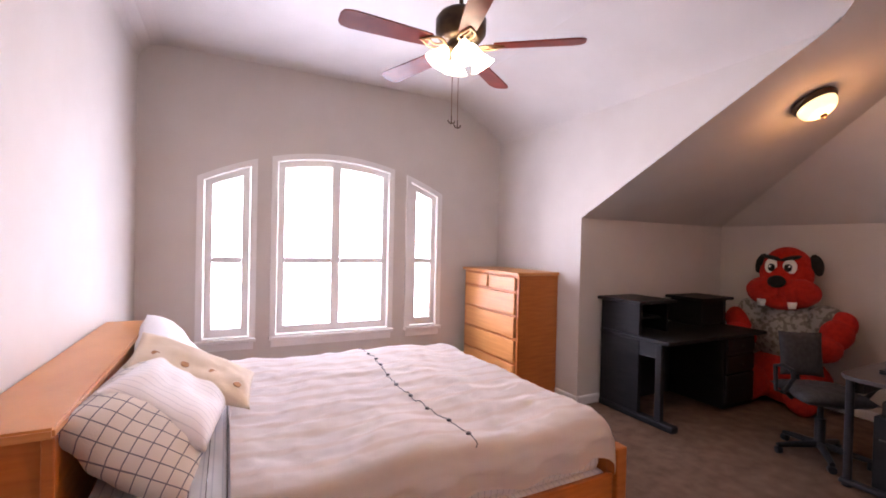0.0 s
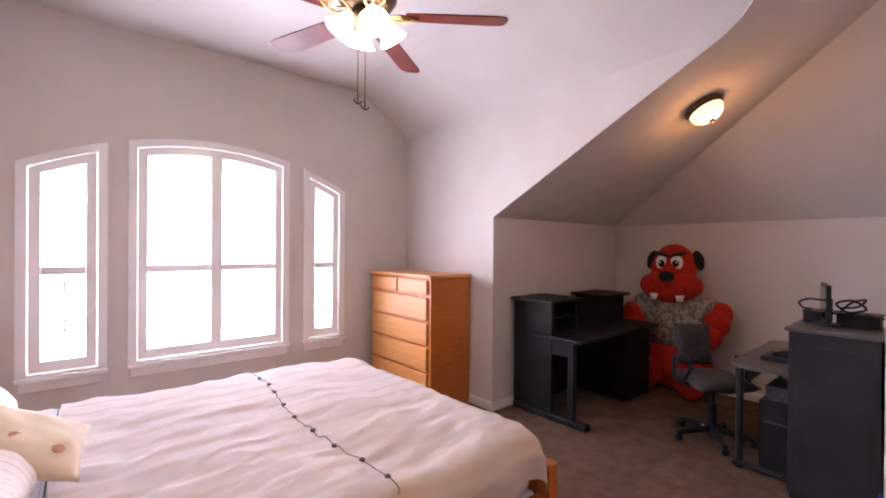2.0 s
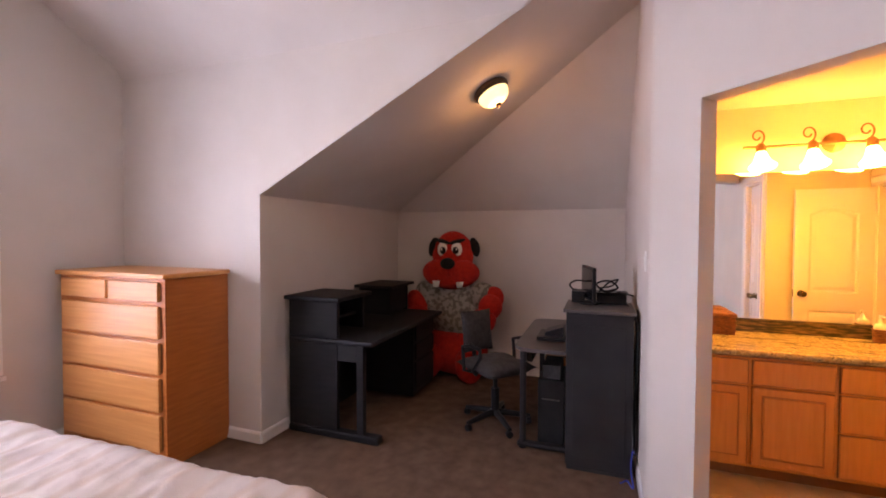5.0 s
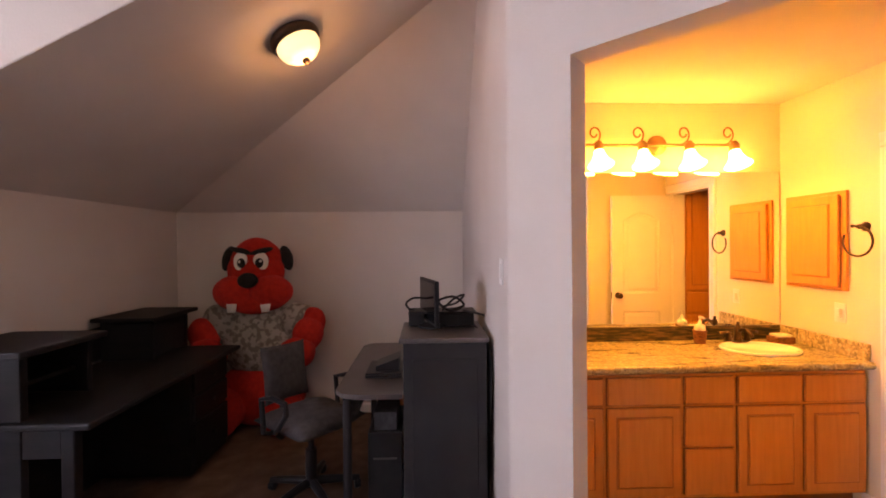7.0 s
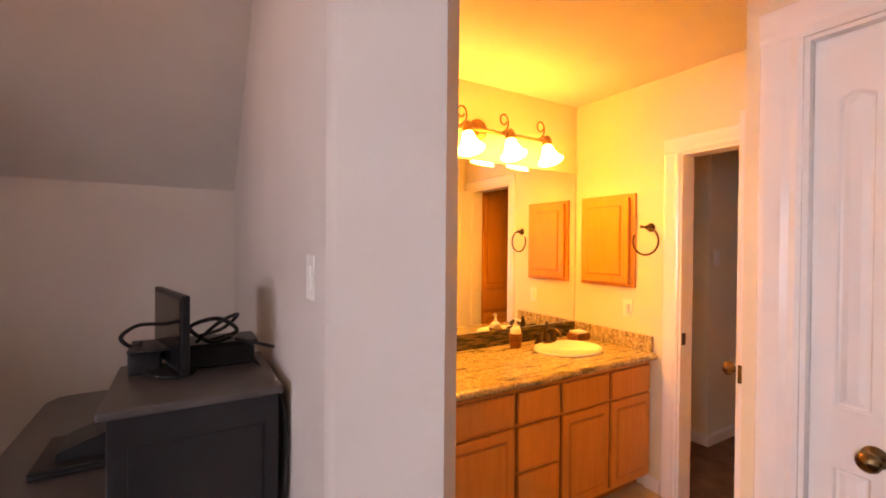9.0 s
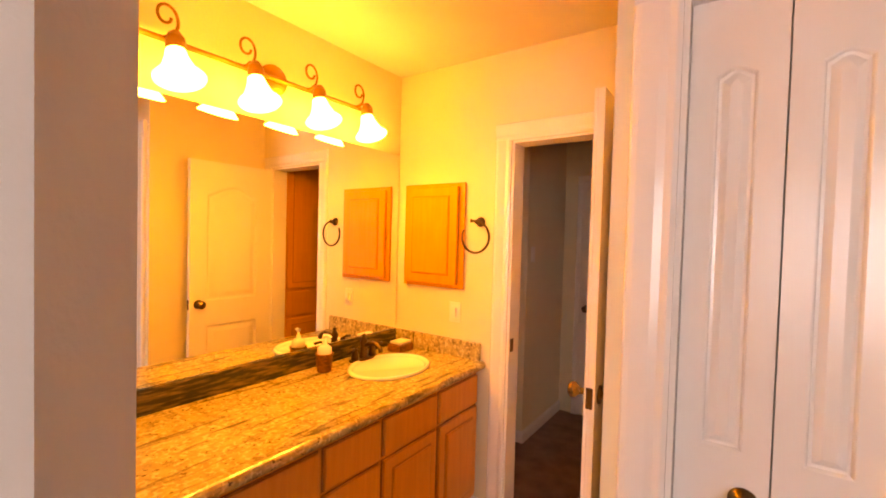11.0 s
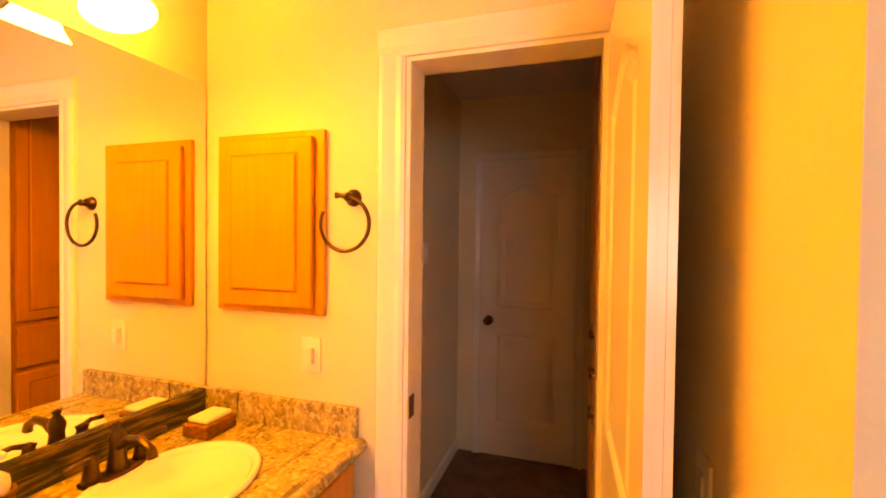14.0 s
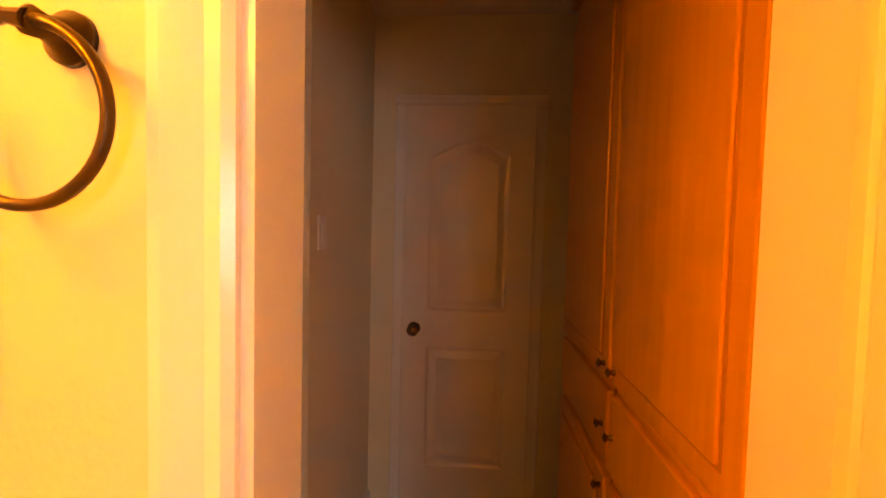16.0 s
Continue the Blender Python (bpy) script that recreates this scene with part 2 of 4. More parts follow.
# ---- structure ----
WX, EX, NY, SY = 0.545, 4.39, 5.16, -0.257      # bedroom walls
AX, AN, AS, KNEE, PITCH = 6.695, 3.70, 1.09, 1.856, 0.53  # alcove
TOP = 3.31                                        # bedroom ceiling
MX, BS, BTOP = 5.67, -1.09, 2.52                  # bath mirror wall, bath end wall, bath ceiling


def arch(x):
    return 2.445 - 0.205 * (x - 2.3) ** 2


WINDOWS = ((1.06, 1.49), (1.71, 2.92), (3.16, 3.525))
SILL = 0.60


def arch_line(x0, x1, drop=0.0, n=10):
    return [(x0 + (x1 - x0) * k / n, arch(x0 + (x1 - x0) * k / n) - drop) for k in range(n + 1)]


def wall_with_windows():
    bm = bmesh.new()
    edges = [WX - 0.15] + [v for w in WINDOWS for v in w] + [EX + 0.15]
    for k in range(0, len(edges), 2):
        box(bm, (edges[k], NY, 0), (edges[k + 1], NY + 0.16, TOP + 0.1))
    for x0, x1 in WINDOWS:
        box(bm, (x0, NY, 0), (x1, NY + 0.16, SILL))
        pts = [(x, NY, z) for x, z in arch_line(x0, x1)] + [(x1, NY, TOP + 0.1), (x0, NY, TOP + 0.1)]
        prism(bm, pts, (0, 0.16, 0))
    return bm


structure("wall_north", wall_with_windows(), WALL, "off-white painted bedroom wall with three arched window openings")
structure("wall_west", boxes(((WX - 0.15, SY - 0.15, 0), (WX, NY, TOP + 0.1))), WALL, "off-white painted wall behind the headboard")
structure("wall_south", boxes(((WX, SY - 0.12, 0), (3.50, SY, TOP + 0.1))), WALL, "plain off-white painted bedroom wall")

# east wall: pier beside the dresser, and the gable over the alcove
ya = AN - (2.90 - KNEE) / PITCH
yb = AN - (TOP - KNEE) / PITCH
bm = bmesh.new()
prism(bm, [(EX, NY, 0), (EX, AN, 0), (EX, AN, KNEE + 0.004), (EX, ya, 2.904), (EX, yb, TOP + 0.104), (EX, NY, TOP + 0.104)], (0.12, 0, 0))
structure("wall_east", bm, WALL, "off-white wall with a slanting edge over the alcove")
# soft slope between the east wall and the ceiling
bm = bmesh.new()
prof = [(EX, 2.86), (EX - 0.035, 2.925), (EX - 0.12, 2.995), (3.78, 3.268), (3.68, 3.298), (3.58, TOP)]
rows = []
for x, z in prof:
    ye = AN - (z - KNEE) / PITCH
    rows.append((bm.verts.new((x - 0.002, NY, z)), bm.verts.new((x - 0.002, ye, z)), bm.verts.new((EX, ye, z + 0.002)), bm.verts.new((EX, NY, z + 0.002))))
for a, b in zip(rows, rows[1:]):
    bm.faces.new((a[0], a[1], b[1], b[0]))
structure("ceiling_slope", bm, WALL, "rounded sloping plaster between wall and ceiling", "ceiling", smooth=True)
bm = bmesh.new()
prism(bm, [(WX, NY, 3.16), (WX + 0.03, NY, 3.23), (WX + 0.10, NY, 3.29), (WX + 0.2, NY, TOP), (WX, NY, TOP)], (0, SY - NY, 0))
structure("ceiling_cove", bm, CEIL, "small rounded cove along the headboard wall", "ceiling")
structure("ceiling", boxes(((WX - 0.15, SY - 0.15, TOP), (EX + 0.12, NY + 0.16, TOP + 0.12))), CEIL, "white textured bedroom ceiling")

# alcove
structure("wall_alcove_north", boxes(((EX + 0.12, AN, 0), (AX + 0.12, AN + 0.12, KNEE + 0.15))), WALL, "low beige knee wall of the alcove", "wall")
structure("wall_alcove_east", boxes(((AX, AS - 0.12, 0), (AX + 0.12, AN, KNEE + 0.15))), WALL, "low beige back wall of the alcove", "wall")
bm = bmesh.new()
VX = AX - 0.5425 * (AN - 0.96)   # where the valley ends at the south wall


def zn(y):
    return KNEE + PITCH * (AN - y)


prism(bm, [(AX, AN, KNEE), (EX + 0.002, AN, KNEE), (EX + 0.002, ya, zn(ya)), (3.70, 0.99, zn(0.99)), (VX, 0.96, zn(0.96))], (0, 0, 0.1))
prism(bm, [(AX, AN, KNEE), (VX, 0.96, zn(0.96)), (AX, 0.96, KNEE)], (0, 0, 0.1))
structure("ceiling_alcove", bm, WALL, "two sloping attic ceilings meeting in a valley", "ceiling")

# alcove south wall and the diagonal wall with the bath opening
D = Vector((-1, -1, 0)).normalized()
N = Vector((1, -1, 0)).normalized()          # away from the bedroom
P0 = Vector((4.446, AS, 0))
PJ = Vector((4.249, 0.896, 0))
PE = Vector((3.10, SY, 0))
bm = bmesh.new()
corner = [(AX, AS), (4.475, AS), (4.455, 1.085), (4.438, 1.075), (4.249, 0.896)]
tips = [(4.249 + 0.085, 0.896 - 0.085), (4.50, 0.975), (AX, 0.975)]
prism(bm, [(x, y, 0) for x, y in corner + tips], (0, 0, TOP + 0.1))
structure("wall_alcove_south", bm, WALL, "off-white wall turning with a rounded corner to the bath opening", "wall")
bm = bmesh.new()
HEAD = 2.222
a, b = PJ, PE - D * 0.0
prism(bm, [(a.x, a.y, HEAD), (b.x, b.y, HEAD), (b.x, b.y, TOP + 0.1), (a.x, a.y, TOP + 0.1)], N * 0.12)
structure("wall_opening_header", bm, WALL, "off-white header over the wide bath opening", "wall")

# bath and hall shell
structure("wall_mirror", boxes(((MX, BS - 0.12, 0), (MX + 0.12, 0.975, BTOP + 0.1))), LAMPWALL, "bath wall behind the mirror, lamp glow in its colour", "wall")
HL, HR = 4.315, 4.895                            # hall doorway
bm = boxes(((HR, BS - 0.12, 0), (MX, BS, BTOP + 0.1)), ((4.19, BS - 0.12, 0), (HL, BS, BTOP + 0.1)), ((HL, BS - 0.12, 2.05), (HR, BS, BTOP + 0.1)))
structure("wall_bath_south", bm, LAMPWALL, "bath wall with the hall doorway, lamp glow in its colour", "wall")
structure("wall_closet_side", boxes(((4.08, BS - 0.12, 0), (4.19, SY - 0.12, BTOP + 0.1))), LAMPWALL, "wall beside the closet, lamp glow in its colour", "wall")
CL0, CL1, CTOP = 3.60, 4.03, 2.15
bm = boxes(((CL1, SY - 0.12, 0), (4.19, SY, TOP)), ((3.50, SY - 0.12, 0), (CL0, SY, TOP)), ((CL0, SY - 0.12, CTOP), (CL1, SY, TOP)))
structure("wall_closet", bm, LAMPWALL, "wall around the closet doors, lamp glow in its colour", "wall")
structure("closet_back", boxes(((3.50, SY - 0.60, 0), (4.08, SY - 0.55, 2.4))), WALL, "plain wall at the back of the closet", "wall")
bm = bmesh.new()
prism(bm, [(MX + 0.12, 0.975, BTOP), (4.50, 0.975, BTOP), (PJ.x + 0.075, PJ.y - 0.075, BTOP), (PE.x + 0.075, PE.y - 0.075, BTOP), (3.2, BS - 0.12, BTOP), (MX + 0.12, BS - 0.12, BTOP)], (0, 0, 0.1))
structure("ceiling_bath", bm, CEIL, "cream bath ceiling glowing in lamp light", "ceiling")
HX, HY = 5.19, -2.80
# hall walls reuse the lamp-tinted paint to come out lighter and warmer
structure("wall_hall_east", boxes(((HX, HY, 0), (HX + 0.9, -2.0, 2.6))), LAMPWALL, "hall side wall with a light switch", "wall")
# two unseen walls, added so that no sky light leaks into the hall
structure("wall_passage_end", boxes(((HX + 0.78, -2.0, 0), (HX + 0.9, BS, 2.6)), ((MX, BS - 0.12, 0), (HX + 0.78, BS, 2.6))), LAMPWALL, "unseen added wall sealing the side passage from sky light", "wall")
structure("wall_hall_north", boxes(((3.58, BS - 0.12, 0), (4.08, BS, 2.6))), LAMPWALL, "unseen added wall behind the closet, keeping sky light out", "wall")
structure("wall_hall_west", boxes(((3.58, HY, 0), (3.70, BS - 0.12, 2.6))), LAMPWALL, "hall wall behind the linen cabinet", "wall")
structure("wall_hall_end", boxes(((3.58, HY - 0.12, 0), (HX + 0.12, HY, 2.6))), LAMPWALL, "end wall of the dim hall", "wall")
structure("ceiling_hall", boxes(((3.58, HY - 0.12, 2.48), (HX + 0.9, BS - 0.12, 2.6))), CEIL, "dim hall ceiling", "ceiling")

# floors
structure("floor_bedroom", boxes(((WX - 0.15, SY - 0.6, -0.1), (EX + 0.12, NY + 0.16, 0)), ((EX + 0.12, 0.96, -0.1), (AX + 0.12, AN + 0.12, 0))), CARPET, "brown cut-pile bedroom carpet", "floor")
bm = bmesh.new()
prism(bm, [(MX, 0.975, 0.0), (4.33, 0.82, 0.0), (3.30, -0.20, 0.0), (4.19, -0.25, 0), (4.19, BS - 0.06, 0.0), (MX, BS - 0.06, 0.0)], (0, 0, 0.005))
structure("floor_bath", bm, TILE, "tan tiled bath floor", "floor")
structure("floor_under", boxes(((EX + 0.12, HY, -0.1), (MX + 0.12, 0.96, -0.002))), HALLCARPET, "subfloor under the bath and hall", "floor")
structure("floor_hall", boxes(((3.7, HY, -0.05), (HX + 0.78, BS - 0.06, 0.004))), HALLCARPET, "dark brown hall carpet", "floor")

# baseboards
def baseboard(name, a, b, side):
    a, b, side = Vector((*a, 0)), Vector((*b, 0)), Vector((*side, 0))
    bm = bmesh.new()
    shape = [(0, 0.002), (0.014, 0.002), (0.014, 0.07), (0.009, 0.083), (0.003, 0.09), (0, 0.09)]
    prism(bm, [a + side * u + Vector((0, 0, v)) for u, v in shape], b - a)
    return tagged(linked(name, bm, TRIM), "white moulded baseboard", "baseboard", kind="structure")


baseboard("baseboard", (WX, NY), (EX, NY), (0, -1))
baseboard("baseboard", (WX, SY), (WX, NY - 0.02), (1, 0))
baseboard("baseboard", (EX, AN), (EX, NY - 0.02), (-1, 0))
baseboard("baseboard", (EX, AN), (AX, AN), (0, -1))
baseboard("baseboard", (AX, AS), (AX, AN - 0.02), (-1, 0))
baseboard("baseboard", (4.48, AS), (AX - 0.02, AS), (0, 1))
baseboard("baseboard", (HX, HY), (HX, -2.0), (-1, 0))
baseboard("baseboard", (HX - 0.014, -2.0), (HX + 0.77, -2.0), (0, 1))
baseboard("baseboard", (HR + 0.095, BS), (5.09, BS), (0, 1))

# ---- windows ----
def window(name, x0, x1, panes, label):
    w = thing(name, ((x0 + x1) / 2, NY, SILL), label, "window", kind="structure")
    y0, y1 = NY - 0.022, NY + 0.012

    def ring(o, i, ya, yb, bottom_o, bottom_i):
        """An arched frame between an outer and an inner outline."""
        bm = bmesh.new()
        outer = [(x0 - o, SILL - bottom_o)] + [(x, z + o) for x, z in arch_line(x0 - o, x1 + o)] + [(x1 + o, SILL - bottom_o)]
        inner = [(x0 + i, SILL + bottom_i)] + [(x, z - i) for x, z in arch_line(x0 + i, x1 - i)] + [(x1 - i, SILL + bottom_i)]
        n = len(outer)
        va = [[bm.verts.new((x, y, z)) for x, z in line] for y in (ya, yb) for line in (outer, inner)]
        for k in range(n):
            j = (k + 1) % n
            bm.faces.new((va[0][k], va[0][j], va[1][j], va[1][k]))
            bm.faces.new((va[2][k], va[3][k], va[3][j], va[2][j]))
            bm.faces.new((va[0][k], va[2][k], va[2][j], va[0][j]))
            bm.faces.new((va[1][k], va[1][j], va[3][j], va[3][k]))
        return bm
    part("casing", ring(0.045, 0.014, y0, y1, 0.0, 0.014), TRIM, w)
    part("window_frame", ring(-0.022, 0.086, NY + 0.004, NY + 0.030, -0.024, 0.100), TRIM, w)
    part("window_sill", boxes(((x0 - 0.05, NY - 0.055, SILL - 0.035), (x1 + 0.05, NY + 0.02, SILL - 0.001)), bevel=0.006), TRIM, w)
    part("apron", boxes(((x0 - 0.03, NY - 0.018, SILL - 0.11), (x1 + 0.03, NY - 0.001, SILL - 0.037)), bevel=0.004), TRIM, w)
    cells = []
    xs = [x0 + 0.086] + ([(x0 + x1) / 2] if panes == 2 else []) + [x1 - 0.086]
    if panes == 2:
        xm = xs[1]
        part("mullion", boxes(((xm - 0.045, NY + 0.003, SILL + 0.098), (xm + 0.045, NY + 0.03, arch(xm) - 0.084)), bevel=0.004), TRIM, w)
    for k in range(len(xs) - 1):
        a = xs[k] + (0.047 if k else 0.001)
        b = xs[k + 1] - (0.047 if k < len(xs) - 2 else 0.001)
        part("meeting_rail", boxes(((a, NY + 0.004, 1.338), (b, NY + 0.03, 1.396)), bevel=0.004), TRIM, w)
        bm = boxes(((a - 0.01, NY + 0.07, SILL + 0.03), (b + 0.01, NY + 0.074, 1.36)))
        g = part("pane", bm, GLASS, w)
        g.visible_shadow = False
        bm = bmesh.new()
        prism(bm, [(a - 0.01, NY + 0.07, 1.365), (b + 0.01, NY + 0.07, 1.365)] + [(x, NY + 0.07, z - 0.03) for x, z in reversed(arch_line(a, b))], (0, 0.004, 0))
        g = part("pane", bm, GLASS, w)
        g.visible_shadow = False
        xr = a + (b - a) * 0.52
        part("tilt_rod", boxes(((xr - 0.006, NY + 0.034, SILL + 0.14), (xr + 0.006, NY + 0.044, 1.325))), LOUVER, w)
        part("lower_rail", boxes(((a, NY + 0.048, SILL + 0.122), (b, NY + 0.056, SILL + 0.130))), LOUVER, w)
        if panes == 1:
            part("tilt_rod", boxes(((xr - 0.004, NY + 0.034, 1.42), (xr + 0.004, NY + 0.042, arch(xr) - 0.10))), LOUVER, w)
            xp = xr - 0.03 if x0 < 2 else b - 0.028
            bm = bmesh.new()
            for q in range(15):
                z = SILL + 0.17 + q * 0.070
                box(bm, (xp, NY + 0.05, z), (xp + 0.024, NY + 0.057, z + 0.016))
            part("louver_pins", bm, LOUVER, w, "row of small grey louver pins")
        for q in range(5):
            z = SILL + 0.16 + q * 0.075
            part("louver", boxes(((a, NY + 0.052, z), (b, NY + 0.072, z + 0.003))), LOUVER, w)
    return w


window("window_1", *WINDOWS[0], 1, "narrow white-framed arched window, blown bright with daylight")
window("window_2", *WINDOWS[1], 2, "wide white-framed arched window with two bright panes")
window("window_3", *WINDOWS[2], 1, "narrow white-framed window with a slanting arched top")
bm = bmesh.new()
prism(bm, [(-4, 8.5, -2), (9, 8.5, -2), (9, 8.5, 8), (-4, 8.5, 8)], (0, 0.05, 0))
tagged(linked("backdrop", bm, OUTSIDE), "plain glowing white backdrop outside the windows", "backdrop", kind="structure")


# ---- doors ----
def inset(outline, d):
    """The outline of a panel drawn in by d on every side."""
    xs, zs = [p[0] for p in outline], [p[1] for p in outline]
    cx, cz, hx, hz = (min(xs) + max(xs)) / 2, (min(zs) + max(zs)) / 2, (max(xs) - min(xs)) / 2, (max(zs) - min(zs)) / 2
    return [(cx + (x - cx) * (hx - d) / hx, cz + (z - cz) * (hz - d) / hz) for x, z in outline]


def sunk_panel(outline, face, sg, k):
    """A moulded panel: an ogee down into the door, then a bevelled raised field."""
    bm = bmesh.new()
    rings = []
    for d, sink in ((0.0, 0.0), (0.006, 0.003), (0.012, 0.009), (0.024, 0.010), (0.050, 0.003), (0.054, 0.002)):
        rings.append([bm.verts.new((x, face - sg * sink, z)) for x, z in inset(outline, d * k)])
    for a, b in zip(rings, rings[1:]):
        for q in range(len(a)):
            r = (q + 1) % len(a)
            bm.faces.new((a[q], a[r], b[r], b[q]))
    bm.faces.new(rings[-1])
    return bm


def panel_door(name, width, height, label, knob_x, knob_z=0.93, both=True, thick=0.035, kind="structure"):
    """A two-panel door with an arched upper panel, in its own plane: x across, y through, z up. Hinge at x = 0."""
    d = thing(name, (0, 0, 0), label, "door", kind=kind)
    s, k = (0.115, 1.0) if width > 0.4 else (0.056, 0.55)
    w, h, t = width, height, thick / 2
    part("core", boxes(((0.001, -t + 0.0115, 0.006), (w - 0.001, t - 0.0115, h - 0.001))), TRIM, d)
    rise = min(0.07, (w - 2 * s) * 0.2)
    top = h - 0.17 - rise
    arc = [(s + (w - 2 * s) * q / 14, top + rise * math.sin(math.pi * q / 14) ** 1.4) for q in range(15)]
    upper = arc + [(w - s, 1.02), (s, 1.02)]
    lower = [(s, 0.24), (s, 0.84), (w - s, 0.84), (w - s, 0.24)]
    for sg in (-1, 1):
        y0, y1 = (-t, -t + 0.0112) if sg < 0 else (t - 0.0112, t)
        bm = bmesh.new()
        box(bm, (0, y0, 0.005), (s, y1, h))
        box(bm, (w - s, y0, 0.005), (w, y1, h))
        box(bm, (s, y0, 0.005), (w - s, y1, 0.24))
        box(bm, (s, y0, 0.84), (w - s, y1, 1.02))
        prism(bm, [(x, y0, z) for x, z in arc] + [(w - s, y0, h), (s, y0, h)], (0, y1 - y0, 0))
        part("frame_face", bm, TRIM, d)
        part("raised_panel", sunk_panel(upper, sg * t, sg, k), TRIM, d)
        part("raised_panel", sunk_panel(lower, sg * t, sg, k), TRIM, d)
        if both or sg > 0:
            m = pose(knob_x, sg * t, knob_z, -90 * sg)
            part("knob", lathe(bmesh.new(), [(0.032, 0.0), (0.031, 0.005), (0.014, 0.010), (0.011, 0.028), (0.018, 0.036), (0.0275, 0.046), (0.029, 0.056), (0.022, 0.067), (0.0, 0.070)], m, 24), BRASS, d, "aged bronze round knob", True)
    return d


def casing(name, a, b, top, out, w=0.09, label="white moulded door casing", depth=0.12):
    """A door trim on a wall that runs from a to b; out points off the wall."""
    a, b, out = Vector((*a, 0)), Vector((*b, 0)), Vector((*out, 0))
    c = thing(name, a, label, "trim", kind="structure")
    u = (b - a).normalized()
    up = Vector((0, 0, 1))
    shape = [(0, 0), (0, 0.010), (0.012, 0.016), (0.03, 0.013), (0.05, 0.018), (w - 0.02, 0.022), (w - 0.006, 0.020), (w, 0.012), (w, 0)]
    for p, s, name in ((a, -1, "side_trim"), (b, 1, "side_trim")):
        bm = bmesh.new()
        prism(bm, [p + u * s * q + out * r for q, r in shape], up * (top + 0.0))
        part(name, bm, TRIM, c)
    bm = bmesh.new()
    prism(bm, [a - u * w + up * (top + q) + out * r for q, r in shape], u * ((b - a).length + 2 * w))
    part("head_trim", bm, TRIM, c)
    for p, s in ((a, 1), (b, -1)):
        bm = bmesh.new()
        prism(bm, [p, p + u * s * 0.014, p + u * s * 0.014 - out * depth, p - out * depth], up * (top - 0.001))
        part("jamb", bm, TRIM, c)
    bm = bmesh.new()
    prism(bm, [a + up * (top - 0.014) + u * 0.014, b + up * (top - 0.014) - u * 0.014, b + up * (top - 0.014) - u * 0.014 - out * depth, a + up * (top - 0.014) + u * 0.014 - out * depth], up * 0.013)
    part("head_jamb", bm, TRIM, c)
    return c


casing("trim_hall_door", (HR, BS), (HL, BS), 2.05, (0, 1))
casing("trim_closet", (CL1, SY), (CL0, SY), CTOP, (0, 1), 0.115)
leaf = panel_door("door_1", 0.61, 2.02, "white two-panel arched door standing open", 0.55, 1.0)
leaf.matrix_world = pose(4.300, -1.075, 0.012, 0, 0, 91.4)
m_leaf = leaf.matrix_world.copy()
for z in (0.25, 1.08, 1.83):
    hinge = part("hinge", boxes(((-0.010, 0.006, z), (0.012, 0.028, z + 0.09)), bevel=0.002), BRASS, leaf, "small brass hinge")
    hinge.matrix_parent_inverse = Matrix.Identity(4)
part("latch_plate", boxes(((0.6095, -0.011, 0.965), (0.6115, 0.011, 1.035))), BRASS, leaf, "brass latch plate").matrix_parent_inverse = Matrix.Identity(4)
strike = thing("strike_plate", (HR - 0.015, BS - 0.03, 0.96), "dark metal strike plate on the door jamb", "strike plate")
part("plate", boxes(((HR - 0.0165, BS - 0.05, 0.93), (HR - 0.0135, BS - 0.012, 1.00))), BRONZE, strike)
for x0, sg, name in ((CL1 - 0.016, 180, "door_2"), (CL0 + 0.016, 0, "door_3")):
    c = panel_door(name, 0.197, 2.125, "narrow white panelled closet door, closed", 0.148 if sg else 0.172, 0.905, False)
    c.matrix_world = pose(x0, SY - 0.05, 0.01, 0, 0, sg) if sg == 0 else pose(x0, SY - 0.05, 0.01, 0, 0, 0) @ Matrix.Diagonal((-1, 1, 1, 1))
hd = panel_door("door_4", 0.62, 2.02, "white two-panel door at the end of the hall, closed", 0.055, 0.93, False)
hd.matrix_world = pose(4.395, HY + 0.02, 0.02, 0, 0, 0) @ Matrix.Translation((0.62, 0, 0)) @ Matrix.Diagonal((-1, 1, 1, 1))
casing("trim_hall_end", (5.02, HY), (4.39, HY), 2.045, (0, 1), 0.055, depth=0.02)


# ---- bedroom things ----
def bed():
    b = thing("bed", (0.55, 3.15, 0), "honey pine king bed with a bookcase headboard", "bed")
    y0, y1 = 2.20, 4.12
    part("headboard", boxes(((0.56, y0 + 0.02, 0.02), (0.80, y1 - 0.02, 0.955)), bevel=0.006), PINE, b)
    bm = bmesh.new()
    prism(bm, [(0.55, y0 - 0.012, 0.957), (0.825, y0 - 0.012, 0.957), (0.825, y1 + 0.012, 0.957), (0.55, y1 + 0.012, 0.957)], (0, 0, 0.034))
    bmesh.ops.bevel(bm, geom=list(bm.edges), offset=0.008, segments=2, affect="EDGES")
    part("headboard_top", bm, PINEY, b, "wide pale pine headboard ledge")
    for y in (y0, y1 - 0.035):
        part("headboard_side", boxes(((0.79, y, 0.02), (0.823, y + 0.035, 0.956)), bevel=0.004), PINE, b)
    for y in (2.155, 4.115):
        part("side_rail", boxes(((0.825, y, 0.20), (3.14, y + 0.03, 0.36)), bevel=0.006), PINE, b)
        part("foot_post", boxes(((3.14, y - 0.025, 0.0), (3.215, y + 0.05, 0.50)), bevel=0.008), PINE, b)
    part("footboard", boxes(((3.155, 2.205, 0.14), (3.195, 4.09, 0.40)), bevel=0.006), PINE, b)
    m = thing("mattress", (0.83, 3.15, 0.2), "cream mattress and box spring on the pine bed", "mattress")
    part("box_spring", boxes(((0.84, 2.19, 0.16), (3.12, 4.11, 0.36)), bevel=0.02), LINEN, m)
